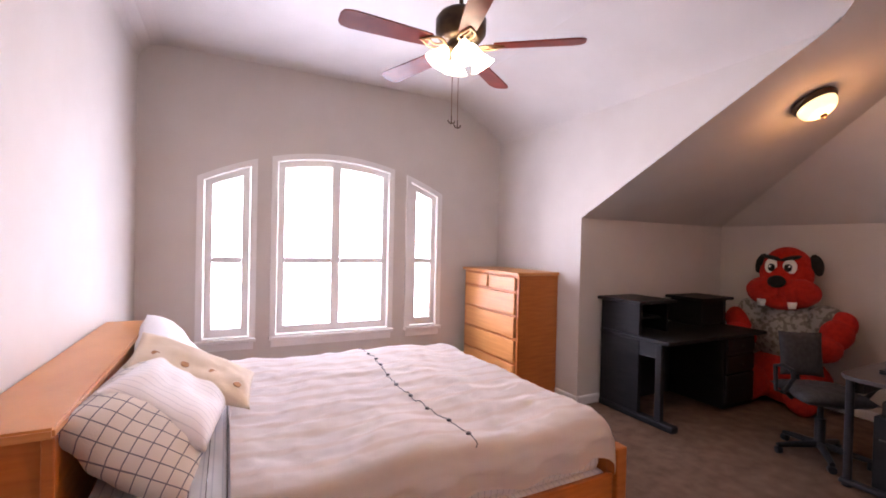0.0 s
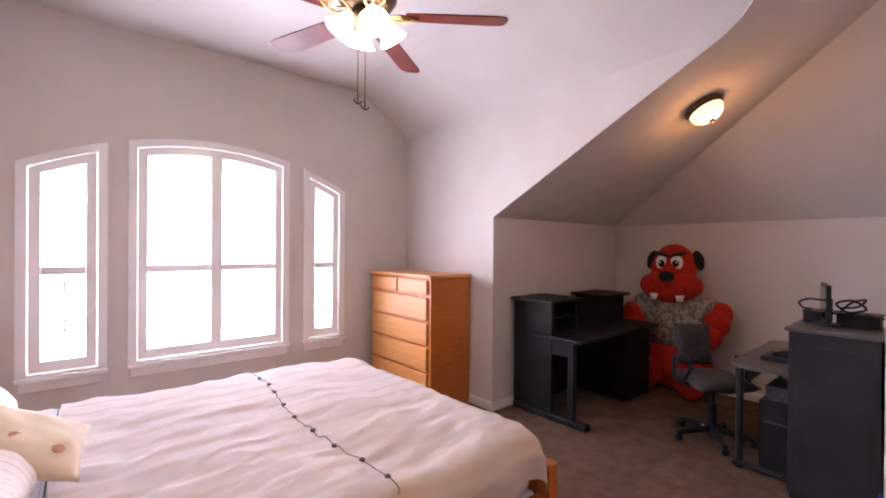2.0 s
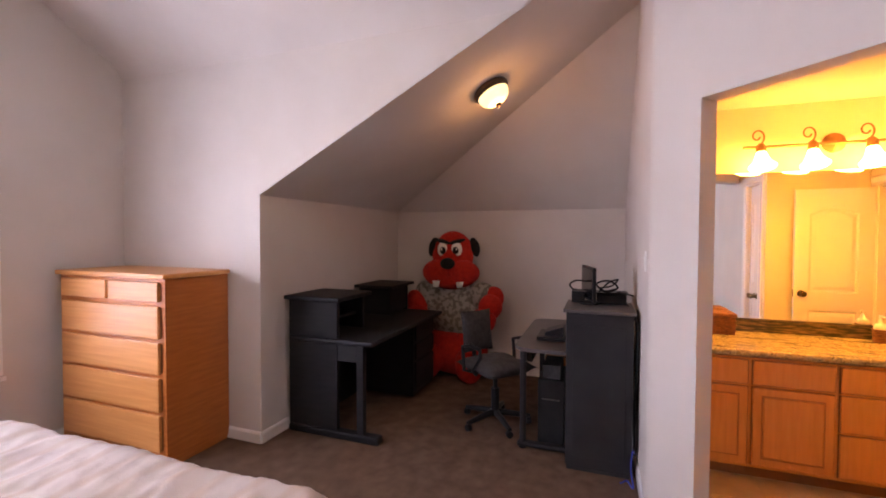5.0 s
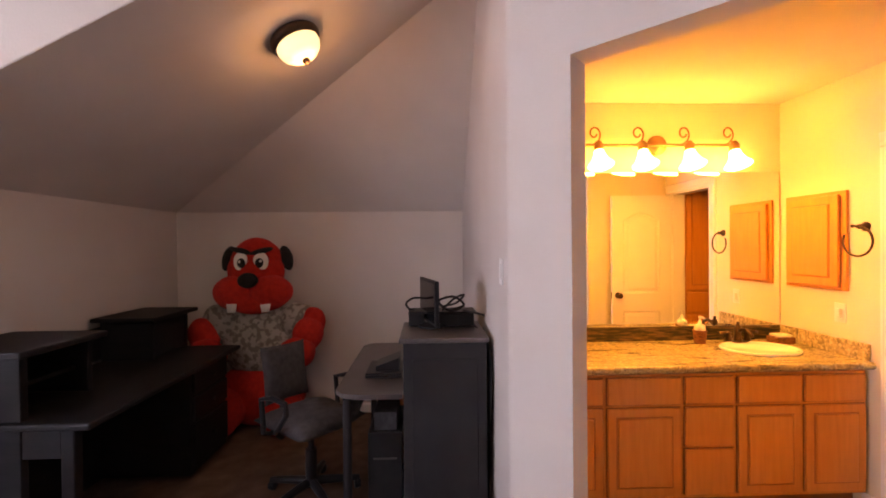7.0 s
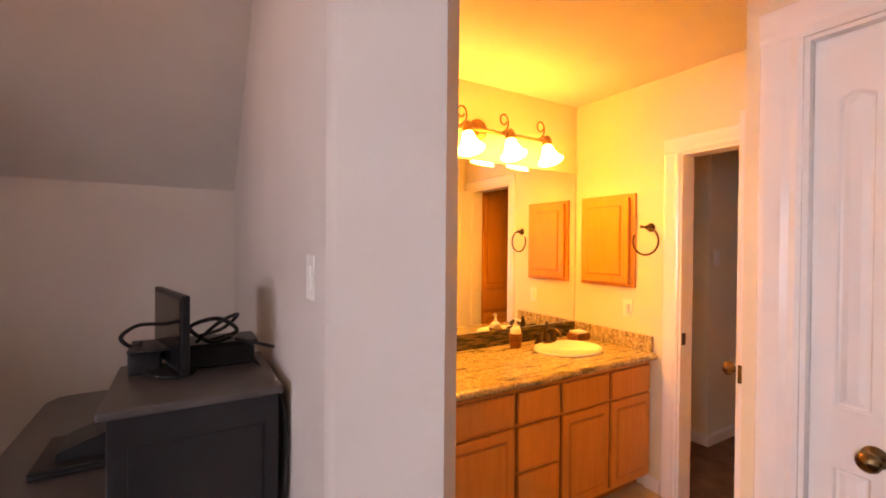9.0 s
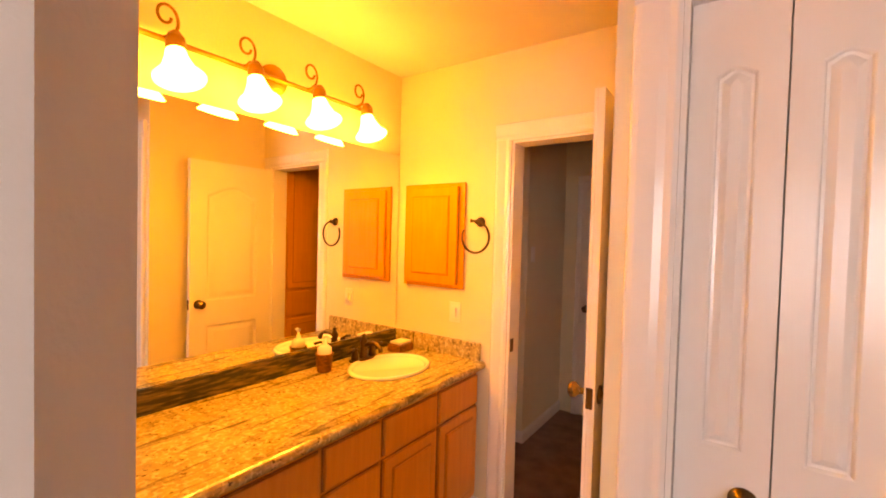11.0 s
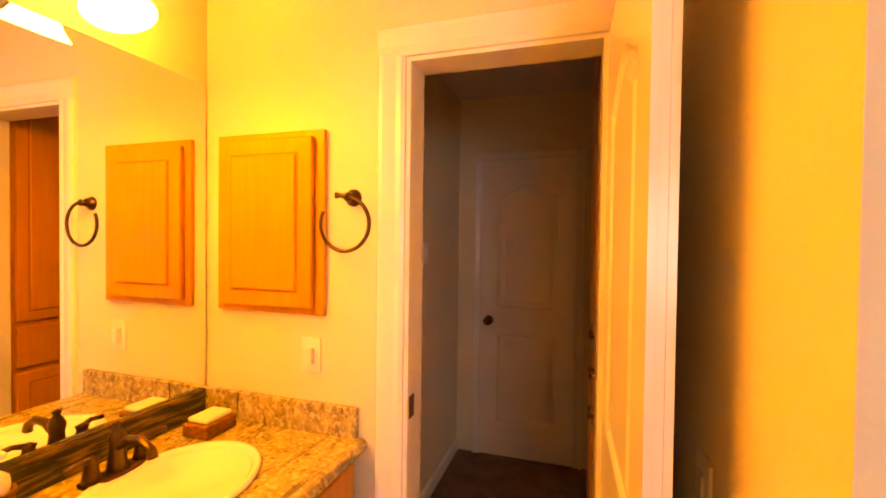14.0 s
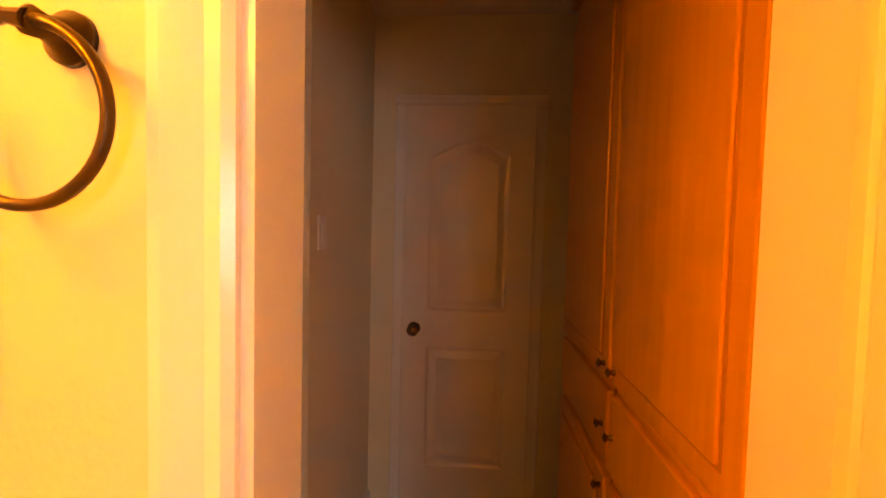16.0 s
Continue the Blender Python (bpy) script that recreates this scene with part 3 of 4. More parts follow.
    part("mattress_pad", boxes(((0.84, 2.20, 0.362), (3.10, 4.10, 0.58)), bevel=0.04), LINEN, m)
    return b


def drape(x0, x1, y0, y1, top, hang, round_off, nx, ny, wave, seed, fall):
    """A cloth sheet lying on a bed top and hanging over its edges."""
    bm = bmesh.new()
    grid = []
    for i in range(nx + 1):
        row = []
        for j in range(ny + 1):
            u = x0 + (x1 + hang["x1"] - x0) * i / nx
            v = (y0 - hang["y0"]) + (y1 - y0 + hang["y0"] + hang["y1"]) * j / ny
            px, py, over = u, v, 0.0
            ex, ey = max(0.0, u - (x1 - round_off)), max(0.0, (y0 + round_off) - v, v - (y1 - round_off))
            d = math.hypot(ex, ey)
            if d > 0:
                a = min(d / round_off, math.pi / 2)
                out = round_off * math.sin(a)
                over = round_off * (1 - math.cos(a)) + max(0.0, d - round_off * math.pi / 2)
                k = (out + 0.04 * max(0.0, d - round_off * 1.57)) / d
                sx = x1 - round_off
                sy = y0 + round_off if v < y0 + round_off else y1 - round_off
                if ex > 0:
                    px = sx + ex * k
                if ey > 0:
                    py = sy + (v - sy) * k
            p = Vector((u * 2.2 + seed, v * 1.3, seed))
            q = Vector((u * 5.0 + 0.8 * v, v * 10.0 - 2.0 * u, seed * 2))
            z = top - over + wave * (noise.noise(p) * 1.1 + 0.42 * noise.noise(q) + 0.22 * noise.noise(q * 2.3))
            z += wave * 0.55 * (1 - abs(noise.noise(Vector((u * 1.6 + v * 2.6, v * 1.1 - u * 2.4, seed + 5))) * 2.4)) * (0.4 + 0.6 * max(0, noise.noise(Vector((u, v, 9)))))
            z += wave * 0.40 * (1 - abs(noise.noise(Vector((u * 3.1 - v * 1.2, v * 6.5 + u * 1.5, seed + 11))) * 2.6)) ** 2 * (0.3 + max(0, noise.noise(Vector((u * 1.5, v * 1.5, 4)))))
            if over > 0.12:
                f = math.sin((u * 17 if ey > ex else v * 17) + 2 * noise.noise(p)) * 0.018
                if ey > ex:
                    py += f
                else:
                    px += f
            row.append(bm.verts.new((px, py, max(z, 0.10))))
        grid.append(row)
    for i in range(nx):
        for j in range(ny):
            bm.faces.new((grid[i][j], grid[i + 1][j], grid[i + 1][j + 1], grid[i][j + 1]))
    return bm, grid


def duvet():
    d = thing("duvet", (2.1, 3.15, 0.58), "rumpled cream and pink striped duvet spread over the bed", "duvet")
    bm, grid = drape(1.30, 3.17, 2.12, 4.17, 0.665, {"x1": 0.17, "y0": 0.15, "y1": 0.3}, 0.13, 130, 150, 0.030, 3.0, 0.2)
    i = round(130 * (2.27 - 1.30) / 2.04)
    line = [grid[i + round(2 * math.sin(j * 0.07))][j].co.copy() + Vector((0, 0, 0.003)) for j in range(12, 136)]
    bm2 = bm
    bmesh.ops.solidify(bm2, geom=list(bm2.faces), thickness=0.012)
    part("cover", bm2, SHEET, d, "cream duvet cover with broad faint stripes", True)
    part("seam", tube(bmesh.new(), line, 0.0020, 6), BUTTON, d, "thin dark buttoned seam")
    for k in range(6, len(line), 12):
        p = line[k]
        part("button", lathe(bmesh.new(), [(0.0, -0.004), (0.012, -0.003), (0.013, 0.003), (0.010, 0.007), (0.0, 0.006)], Matrix.Translation(p), 14), BUTTON, d, "small dark round button")
    return d


def folded_sheet():
    s = thing("folded_sheet", (1.2, 3.1, 0.6), "white hem-stitched sheet folded back over the duvet", "bed sheet")
    bm, grid = drape(0.86, 1.36, 2.12, 4.17, 0.655, {"x1": 0.0, "y0": 0.34, "y1": 0.2}, 0.12, 36, 110, 0.016, 8.0, 0.1)
    hems = [[grid[round(72 * u)][j].co + Vector((0, 0, 0.003)) for j in range(6, 108, 2)] for u in (0.30, 0.36, 0.43)]
    bmesh.ops.solidify(bm, geom=list(bm.faces), thickness=0.01)
    part("cloth", bm, LINEN, s, smooth=True)
    for line in hems:
        part("hem_stitch", tube(bmesh.new(), line, 0.002, 5), GREYTOP, s, "thin grey stitched line")
    return s


def cushion(w, h, t, seed, corner=0.16, n=26):
    """A soft pillow in its own plane: x across, y up, z through."""
    bm = bmesh.new()
    sides = []
    for s in (1, -1):
        g = []
        for i in range(n + 1):
            row = []
            for j in range(n + 1):
                a, b = 2 * i / n - 1, 2 * j / n - 1
                pull = 1 - corner * 0.5 * (a * a * (1 - b * b) * 0.5 + b * b * (1 - a * a) * 0.5)
                body = max(0.0, (1 - a ** 4) * (1 - b ** 4)) ** 0.55
                nz = noise.noise(Vector((a * 2.2 + seed, b * 2.2, s)))
                f = noise.noise(Vector((a * 6 + seed, b * 3.0, s * 2)))
                row.append(bm.verts.new((a * w / 2 * pull, b * h / 2 * pull, s * t / 2 * body * (1 + 0.25 * nz + 0.10 * f))))
            g.append(row)
        sides.append(g)
    for s, g in zip((1, -1), sides):
        for i in range(n):
            for j in range(n):
                q = (g[i][j], g[i + 1][j], g[i + 1][j + 1], g[i][j + 1])
                bm.faces.new(q if s > 0 else q[::-1])
    bmesh.ops.remove_doubles(bm, verts=bm.verts, dist=0.0008)
    return bm


def pillow(place, rot, size, seed, mat, label):
    p = thing("pillow", (0, 0, 0), label, "pillow", "pillows on the bed")
    part("pillowcase", cushion(*size, seed), mat, p, smooth=True)
    p.matrix_world = pose(*place, *rot)
    return p


bed()
duvet()
folded_sheet()
pillow((1.005, 2.68, 0.80), (42, 0, 85), (0.82, 0.50, 0.27), 1.0, PLAID, "checked grey and white pillow leaning on the headboard")
pillow((1.09, 2.78, 0.87), (36, 2, 82), (0.74, 0.44, 0.15), 2.0, LINEN, "crumpled white pillow propped on the checked one")
pillow((0.985, 3.64, 0.84), (54, 0, 96), (0.84, 0.50, 0.22), 3.0, LINEN, "white pillow leaning on the headboard's far end")
deco = thing("throw_pillow", (0, 0, 0), "small cream cushion with a row of brown patches", "throw pillow")
part("cushion_cover", cushion(0.58, 0.30, 0.10, 4.0), DOTS, deco, smooth=True)
for k in range(4):
    part("patch", lathe(bmesh.new(), [(0.0, 0.0), (0.019, 0.0), (0.020, 0.003), (0.0, 0.004)], pose(-0.20 + 0.13 * k, -0.05 + 0.008 * (-1) ** k, 0.050 - 0.008 * (k in (0, 3))), 16), BROWNDOT, deco, "round brown cloth patch")
_x = Vector((0.86, 0.06, -0.46)).normalized()
_z = _x.cross(Vector((0.30, 0.92, 0.22))).normalized()
_y = _z.cross(_x)
deco.matrix_world = Matrix.Translation((1.15, 2.96, 0.915)) @ Matrix((_x, _y, _z)).transposed().to_4x4()


def dresser():
    d = thing("dresser", (4.12, 4.54, 0), "tall honey pine chest with five rows of drawers", "dresser")
    x0, x1, y0, y1, h = 3.88, 4.385, 4.005, 5.08, 1.30
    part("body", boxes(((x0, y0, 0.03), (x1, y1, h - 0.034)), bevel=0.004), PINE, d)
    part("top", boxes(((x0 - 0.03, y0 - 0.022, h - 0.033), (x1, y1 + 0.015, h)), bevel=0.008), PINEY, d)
    rows = ((1.115, 1.245, 2), (0.87, 1.085, 1), (0.635, 0.845, 1), (0.385, 0.61, 1), (0.12, 0.36, 1))
    for z0, z1, n in rows:
        w = (y1 - y0 - 0.06) / n
        for k in range(n):
            a = y0 + 0.03 + w * k
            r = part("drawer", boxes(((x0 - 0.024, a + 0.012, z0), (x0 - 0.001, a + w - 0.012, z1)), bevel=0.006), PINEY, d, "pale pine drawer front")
            # dark strip painting the shade beside the drawer
            part("finger_gap_shade", boxes(((x0 - 0.0045, a + 0.003, z0 + 0.01), (x0 - 0.0005, a + 0.0115, z1 - 0.01))), OAKGAP, r)
    part("plinth", boxes(((x0 + 0.01, y0 + 0.01, 0.0), (x1, y1 - 0.01, 0.0295))), PINE, d)
    return d


dresser()


def ceiling_fan():
    c = Vector((2.5, 2.8, 0))
    f = thing("ceiling_fan", (c.x, c.y, TOP), "five-bladed ceiling fan with lit glass bell shades", "ceiling fan")
    T = Matrix.Translation
    part("canopy", lathe(bmesh.new(), [(0.0, TOP), (0.07, TOP - 0.001), (0.068, TOP - 0.03), (0.03, TOP - 0.07), (0.0, TOP - 0.07)], T(c)), BRONZE, f, smooth=True)
    part("downrod", tube(bmesh.new(), [(c.x, c.y, TOP - 0.06), (c.x, c.y, 2.95)], 0.013), BRONZE, f)
    part("motor", lathe(bmesh.new(), [(0.0, 2.96), (0.06, 2.955), (0.13, 2.93), (0.15, 2.90), (0.15, 2.82), (0.125, 2.785), (0.11, 2.77), (0.0, 2.765)], T(c)), BRONZE, f, "dark bronze motor housing", True)
    part("switch_housing", lathe(bmesh.new(), [(0.0, 2.766), (0.075, 2.764), (0.085, 2.72), (0.06, 2.67), (0.035, 2.655), (0.0, 2.65)], T(c)), BRONZE, f, smooth=True)
    for k in range(5):
        a = math.radians(FAN0 + 72 * k)
        m = T(c) @ pose(0, 0, 2.742, 0, 0, math.degrees(a)) @ pose(0, 0, 0, 11)
        bm = bmesh.new()
        outline = [(0.20, -0.052), (0.30, -0.060), (0.66, -0.071), (0.705, -0.060), (0.722, -0.03), (0.722, 0.03), (0.705, 0.060), (0.66, 0.071), (0.30, 0.060), (0.20, 0.052)]
        prism(bm, [m @ Vector((x, y, -0.004)) for x, y in outline], (m.to_3x3() @ Vector((0, 0, 0.008))))
        b = part("blade", bm, CHERRY, f, "reddish dark wood fan blade")
        bm = bmesh.new()
        for sy in (-1, 1):
            tube(bm, [m @ Vector((0.09 + 0.17 * t, sy * 0.048 * math.sin(math.pi * min(1, t * 1.05)), -0.010)) for t in [q / 10 for q in range(11)]], 0.007, 8)
        tube(bm, [m @ Vector((0.09 + 0.15 * t, 0.012 * math.sin(t * 9), -0.010)) for t in [q / 10 for q in range(11)]], 0.006, 8)
        part("blade_iron", bm, SCROLL, b, "scrolled bronze bracket")
    for k in range(4):
        a = math.radians(FAN0 + 20 + 90 * k)
        out = Vector((math.cos(a), math.sin(a), 0))
        p = c + Vector((0, 0, 2.73))
        part("lamp_arm", tube(bmesh.new(), [p, p + out * 0.05 + Vector((0, 0, 0.012)), p + out * 0.085 + Vector((0, 0, -0.004))], 0.011), BRONZE, f)
        m = T(p + out * 0.085) @ pose(0, 0, 0, 0, 0, math.degrees(a)) @ pose(0, 0, 0, 0, -32, 0)
        prof = [(0.026, 0.0), (0.03, -0.012), (0.036, -0.03), (0.05, -0.06), (0.062, -0.085), (0.076, -0.105), (0.074, -0.106), (0.060, -0.086), (0.047, -0.06), (0.033, -0.03), (0.024, -0.004)]
        part("bell_shade", lathe(bmesh.new(), prof, m, 28), SHADEFAN, f, "glowing frosted glass bell shade", True)
    for dx, z in ((-0.028, 2.32), (0.012, 2.30)):
        q = Vector((2.462 + dx, 2.77, z))
        part("pull_chain", tube(bmesh.new(), [q + Vector((0, 0, 0.36)), q], 0.0022, 6), SCROLL, f)
        bm = tube(bmesh.new(), [q, q + Vector((0, 0, -0.045))], 0.004, 8)
        tube(bm, [q + Vector((0.022 * math.sin(t), 0, -0.028 - 0.02 * math.cos(t))) for t in [-1.5 + 0.3 * e for e in range(11)]], 0.004, 8)
        part("anchor_fob", bm, BRONZE, f, "small anchor-shaped pull")
    return f


FAN0 = -36.0
ceiling_fan()


def flush_lamp():
    n = Vector((0, -PITCH, -1)).normalized()
    base = Vector((5.083, 2.142, zn(2.142)))
    m = Matrix.Translation(base) @ n.to_track_quat("Z", "Y").to_matrix().to_4x4()
    f = thing("ceiling_light", base, "lit flush alabaster ceiling light with a bronze rim", "ceiling light")
    part("rim", lathe(bmesh.new(), [(0.0, -0.002), (0.134, 0.0), (0.142, 0.02), (0.134, 0.04), (0.122, 0.05), (0.0, 0.048)], m), BRONZE, f, smooth=True)
    part("bowl", lathe(bmesh.new(), [(0.120, 0.05), (0.119, 0.072), (0.106, 0.100), (0.08, 0.124), (0.040, 0.138), (0.0, 0.141)], m), SHADEALC, f, "glowing alabaster glass bowl", True)
    part("finial", lathe(bmesh.new(), [(0.0, 0.14), (0.02, 0.142), (0.022, 0.152), (0.012, 0.165), (0.0, 0.172)], m, 16), BRONZE, f, smooth=True)


flush_lamp()


def black_desk():
    d = thing("writing_desk", (5.35, 3.35, 0), "black wooden desk with raised shelf towers against the wall", "desk")
    yb = 3.665
    part("end_panel", boxes(((4.66, 3.22, 0.06), (4.70, yb, 1.055)), bevel=0.004), BLACK, d)
    part("end_panel", boxes(((5.04, 3.22, 0.78), (5.07, yb, 1.055)), bevel=0.004), BLACK, d)
    part("tower_top", boxes(((4.605, 3.17, 1.056), (5.12, yb + 0.01, 1.088)), bevel=0.008), BLACK, d, "overhanging black shelf top")
    part("tower_back", boxes(((4.70, yb - 0.015, 0.78), (6.06, yb, 1.0)), bevel=0.002), BLACK, d)
    part("tower_side", boxes(((5.70, 3.30, 0.77), (5.73, yb - 0.016, 1.035)), bevel=0.003), BLACK, d)
    part("tower_side", boxes(((6.10, 3.30, 0.77), (6.13, yb, 1.035)), bevel=0.003), BLACK, d)
    part("tower_front", boxes(((5.731, 3.31, 0.785), (6.099, 3.33, 1.034)), bevel=0.002), BLACK, d)
    part("tower_top", boxes(((5.64, 3.25, 1.036), (6.19, yb + 0.01, 1.066)), bevel=0.008), BLACK, d, "overhanging black shelf top")
    part("desktop", boxes(((4.63, 2.90, 0.735), (6.14, yb - 0.017, 0.769)), bevel=0.010), BLACK, d, "black desktop with rounded edge")
    part("shelf", boxes(((4.71, 3.28, 0.90), (5.035, yb - 0.02, 0.92))), BLACK, d)
    part("foot_runner", boxes(((4.645, 2.86, 0.0), (4.73, yb, 0.06)), bevel=0.014), BLACK, d, "long black foot with a rounded nose")
    bm = bmesh.new()
    box(bm, (4.66, 2.99, 0.06), (4.71, 3.05, 0.734), 0.006)
    part("front_leg", bm, BLACK, d)
    part("side_rail", boxes(((4.665, 3.051, 0.60), (4.70, 3.219, 0.734)), bevel=0.003), BLACK, d)
    part("back_panel", boxes(((4.705, 3.56, 0.03), (5.575, 3.58, 0.734))), BLACK, d)
    part("pedestal", boxes(((5.58, 2.99, 0.03), (6.08, yb - 0.02, 0.734)), bevel=0.004), BLACK, d)
    for z0, z1 in ((0.08, 0.36), (0.38, 0.54), (0.56, 0.71)):
        r = part("drawer", boxes(((5.60, 2.968, z0), (6.06, 2.989, z1)), bevel=0.006), BLACK, d)
        part("drawer_pull", lathe(bmesh.new(), [(0.0, 0), (0.008, 0), (0.007, 0.012), (0.014, 0.02), (0.0, 0.026)], pose(5.83, 2.968, (z0 + z1) / 2, 90), 14), PLASTIC, r)
    return d


black_desk()


def computer_desk():
    d = thing("computer_desk", (5.4, 1.5, 0), "grey laminate computer desk with a tall side tower", "desk")
    x0, y0, y1 = 4.83, 1.13, 1.545
    part("tower_panel", boxes(((x0, y0, 0.03), (x0 + 0.022, y1, 1.052)), bevel=0.003), GREY, d, "tall dark grey side panel")
    part("tower_inset", boxes(((x0 - 0.006, y0 + 0.045, 0.10), (x0 - 0.0005, y1 - 0.045, 0.97)), bevel=0.002), GREY, d)
    part("tower_panel", boxes(((5.24, y0, 0.03), (5.262, y1, 1.052)), bevel=0.003), GREY, d)
    part("tower_back", boxes(((x0 + 0.023, y0, 0.30), (5.239, y0 + 0.015, 1.052))), GREY, d)
    part("tower_top", boxes(((x0 - 0.02, y0 - 0.012, 1.053), (5.29, y1 + 0.02, 1.077)), bevel=0.006), GREYTOP, d, "pale grey tower top")
    bm = bmesh.new()
    arc = [(5.00, 1.56), (5.00, 1.80), (5.03, 1.89), (5.10, 1.935), (6.15, 1.935), (6.22, 1.90), (6.24, 1.83), (6.24, 1.12), (5.275, 1.12), (5.275, 1.56)]
    prism(bm, [(x, y, 0.715) for x, y in arc], (0, 0, 0.026))
    part("desktop", bm, GREYTOP, d, "grey laminate worktop with rounded corners")
    for x in (5.03, 6.17):
        part("post", tube(bmesh.new(), [(x, 1.86, 0.05), (x, 1.86, 0.714)], 0.024, 16), GREY, d, "grey metal post")
        part("post", tube(bmesh.new(), [(x, 1.20, 0.05), (x, 1.20, 0.714)], 0.024, 16), GREY, d, "grey metal post")
        f = part("foot_bar", boxes(((x - 0.03, 1.13, 0.015), (x + 0.03, 1.90, 0.049)), bevel=0.012), GREY, d)
        part("caster", lathe(bmesh.new(), [(0.0, 0.0), (0.03, 0.002), (0.03, 0.014), (0.0, 0.0145)], Matrix.Translation((x, 1.86, 0)), 16), PLASTIC, f)
    part("modesty_rail", boxes(((5.06, 1.19, 0.60), (6.14, 1.205, 0.70))), GREY, d)
    part("tower_foot", boxes(((x0, y0 + 0.01, 0.0), (5.26, y1 - 0.01, 0.0295)), bevel=0.004), GREY, d)
    part("tray_rail", boxes(((5.06, 1.80, 0.63), (5.65, 1.84, 0.70)), bevel=0.003), GREY, d)
    return d


computer_desk()

t = thing("monitor", (5.13, 1.42, 1.077), "black flat monitor standing on the grey desk tower", "monitor")
part("stand_base", lathe(bmesh.new(), [(0.0, 0), (0.10, 0.001), (0.10, 0.01), (0.03, 0.02), (0.0, 0.02)], pose(5.13, 1.41, 1.078) @ Matrix.Diagonal((1.0, 0.7, 1, 1))), PLASTIC, t)
part("stand_neck", boxes(((5.11, 1.38, 1.095), (5.15, 1.40, 1.25)), bevel=0.004), PLASTIC, t)
bm = boxes(((4.94, 1.402, 1.105), (5.32, 1.425, 1.345)), bevel=0.005)
part("housing", bm, PLASTIC, t)
t.rotation_euler = (0, 0, radians(13))
part("screen", boxes(((4.955, 1.4255, 1.12), (5.305, 1.427, 1.33))), SCREEN, t, "dark switched-off screen")

t = thing("router", (5.1, 1.27, 1.077), "low black electronics box on the desk tower", "router")
part("case", boxes(((5.12, 1.16, 1.078), (5.27, 1.36, 1.15)), bevel=0.006), PLASTIC, t)
part("lid", boxes(((5.11, 1.15, 1.151), (5.28, 1.53, 1.162)), bevel=0.003), PLASTIC, t)
part("side_box", boxes(((5.13, 1.44, 1.078), (5.26, 1.53, 1.150)), bevel=0.006), PLASTIC, t)


def cable(pts, r, mat, label, n=30):
    c = thing("cable", pts[0], label, "cable")
    out = []
    P = [Vector(p) for p in pts]
    P = [P[0]] + P + [P[-1]]
    for k in range(1, len(P) - 2):
        for q in range(10):
            u = q / 10
            out.append(0.5 * (2 * P[k] + (P[k + 1] - P[k - 1]) * u + (2 * P[k - 1] - 5 * P[k] + 4 * P[k + 1] - P[k + 2]) * u * u + (3 * P[k] - P[k - 1] - 3 * P[k + 1] + P[k + 2]) * u ** 3))
    out.append(P[-1])
    part("cord", tube(bmesh.new(), out, r, 8), mat, c)
    return c


cable([(5.15, 1.30, 1.165), (5.10, 1.22, 1.20), (5.08, 1.28, 1.25), (5.12, 1.36, 1.22), (5.10, 1.30, 1.17), (5.06, 1.24, 1.19)], 0.007, PLASTIC, "coiled black cable lying on the electronics box")
cable([(5.12, 1.34, 1.17), (5.05, 1.28, 1.24), (5.08, 1.22, 1.26), (5.12, 1.26, 1.21), (5.07, 1.33, 1.20)], 0.006, PLASTIC, "coiled black cable lying on the electronics box")
cable([(5.20, 1.50, 1.168), (5.10, 1.52, 1.18), (5.08, 1.54, 1.215), (5.12, 1.50, 1.24), (5.14, 1.43, 1.235)], 0.006, PLASTIC, "black cable looped over the tower's edge")
cable([(5.12, 1.22, 1.168), (4.98, 1.16, 1.172), (4.93, 1.13, 1.17)], 0.006, PLASTIC, "straight black lead with a plug end")
for k in range(4):
    cable([(5.20 - 0.02 * k, 1.16, 1.085), (5.0 - 0.05 * k, 1.112, 1.0), (4.93 - 0.02 * k, 1.109, 0.75 - 0.03 * k), (4.95 + 0.03 * k, 1.109, 0.4), (4.92, 1.112, 0.12)], 0.005, PLASTIC, "black cable hanging behind the desk")
cable([(4.86, 1.112, 0.16), (4.80, 1.13, 0.20), (4.78, 1.14, 0.09), (4.72, 1.13, 0.01), (4.80, 1.16, 0.006), (4.76, 1.20, 0.006)], 0.005, BLUE, "bright blue network cable on the carpet")

t = thing("laptop", (5.42, 1.62, 0.742), "black closed laptop lying on the grey desk", "laptop")
part("base", boxes(((5.28, 1.58, 0.743), (5.58, 1.80, 0.760)), bevel=0.004), PLASTIC, t)
part("lid", boxes(((5.28, 1.58, 0.761), (5.58, 1.80, 0.772)), bevel=0.004), PLASTIC, t)
t = thing("telephone", (5.4, 1.62, 0.772), "small black device propped on the laptop", "telephone")
bm = bmesh.new()
prism(bm, [(5.33, 1.60, 0.773), (5.33, 1.74, 0.773), (5.33, 1.74, 0.80), (5.33, 1.60, 0.85)], (0.18, 0, 0))
part("body", bm, PLASTIC, t)
t = thing("computer_tower", (5.4, 1.66, 0.0), "black desktop computer case under the desk", "computer")
part("case", boxes(((5.09, 1.57, 0.015), (5.50, 1.76, 0.50)), bevel=0.006), PLASTIC, t)
part("front_strip", boxes(((5.0865, 1.60, 0.35), (5.0895, 1.73, 0.36))), GREYTOP, t)
t = thing("paper_box", (5.2, 1.66, 0.50), "small dull grey box standing on the computer", "box")
part("carton", boxes(((5.12, 1.60, 0.501), (5.40, 1.73, 0.60)), bevel=0.003), CHAIRCLOTH, t)
t = thing("storage_box", (5.9, 1.6, 0.0), "orange-brown storage box under the desk", "box")
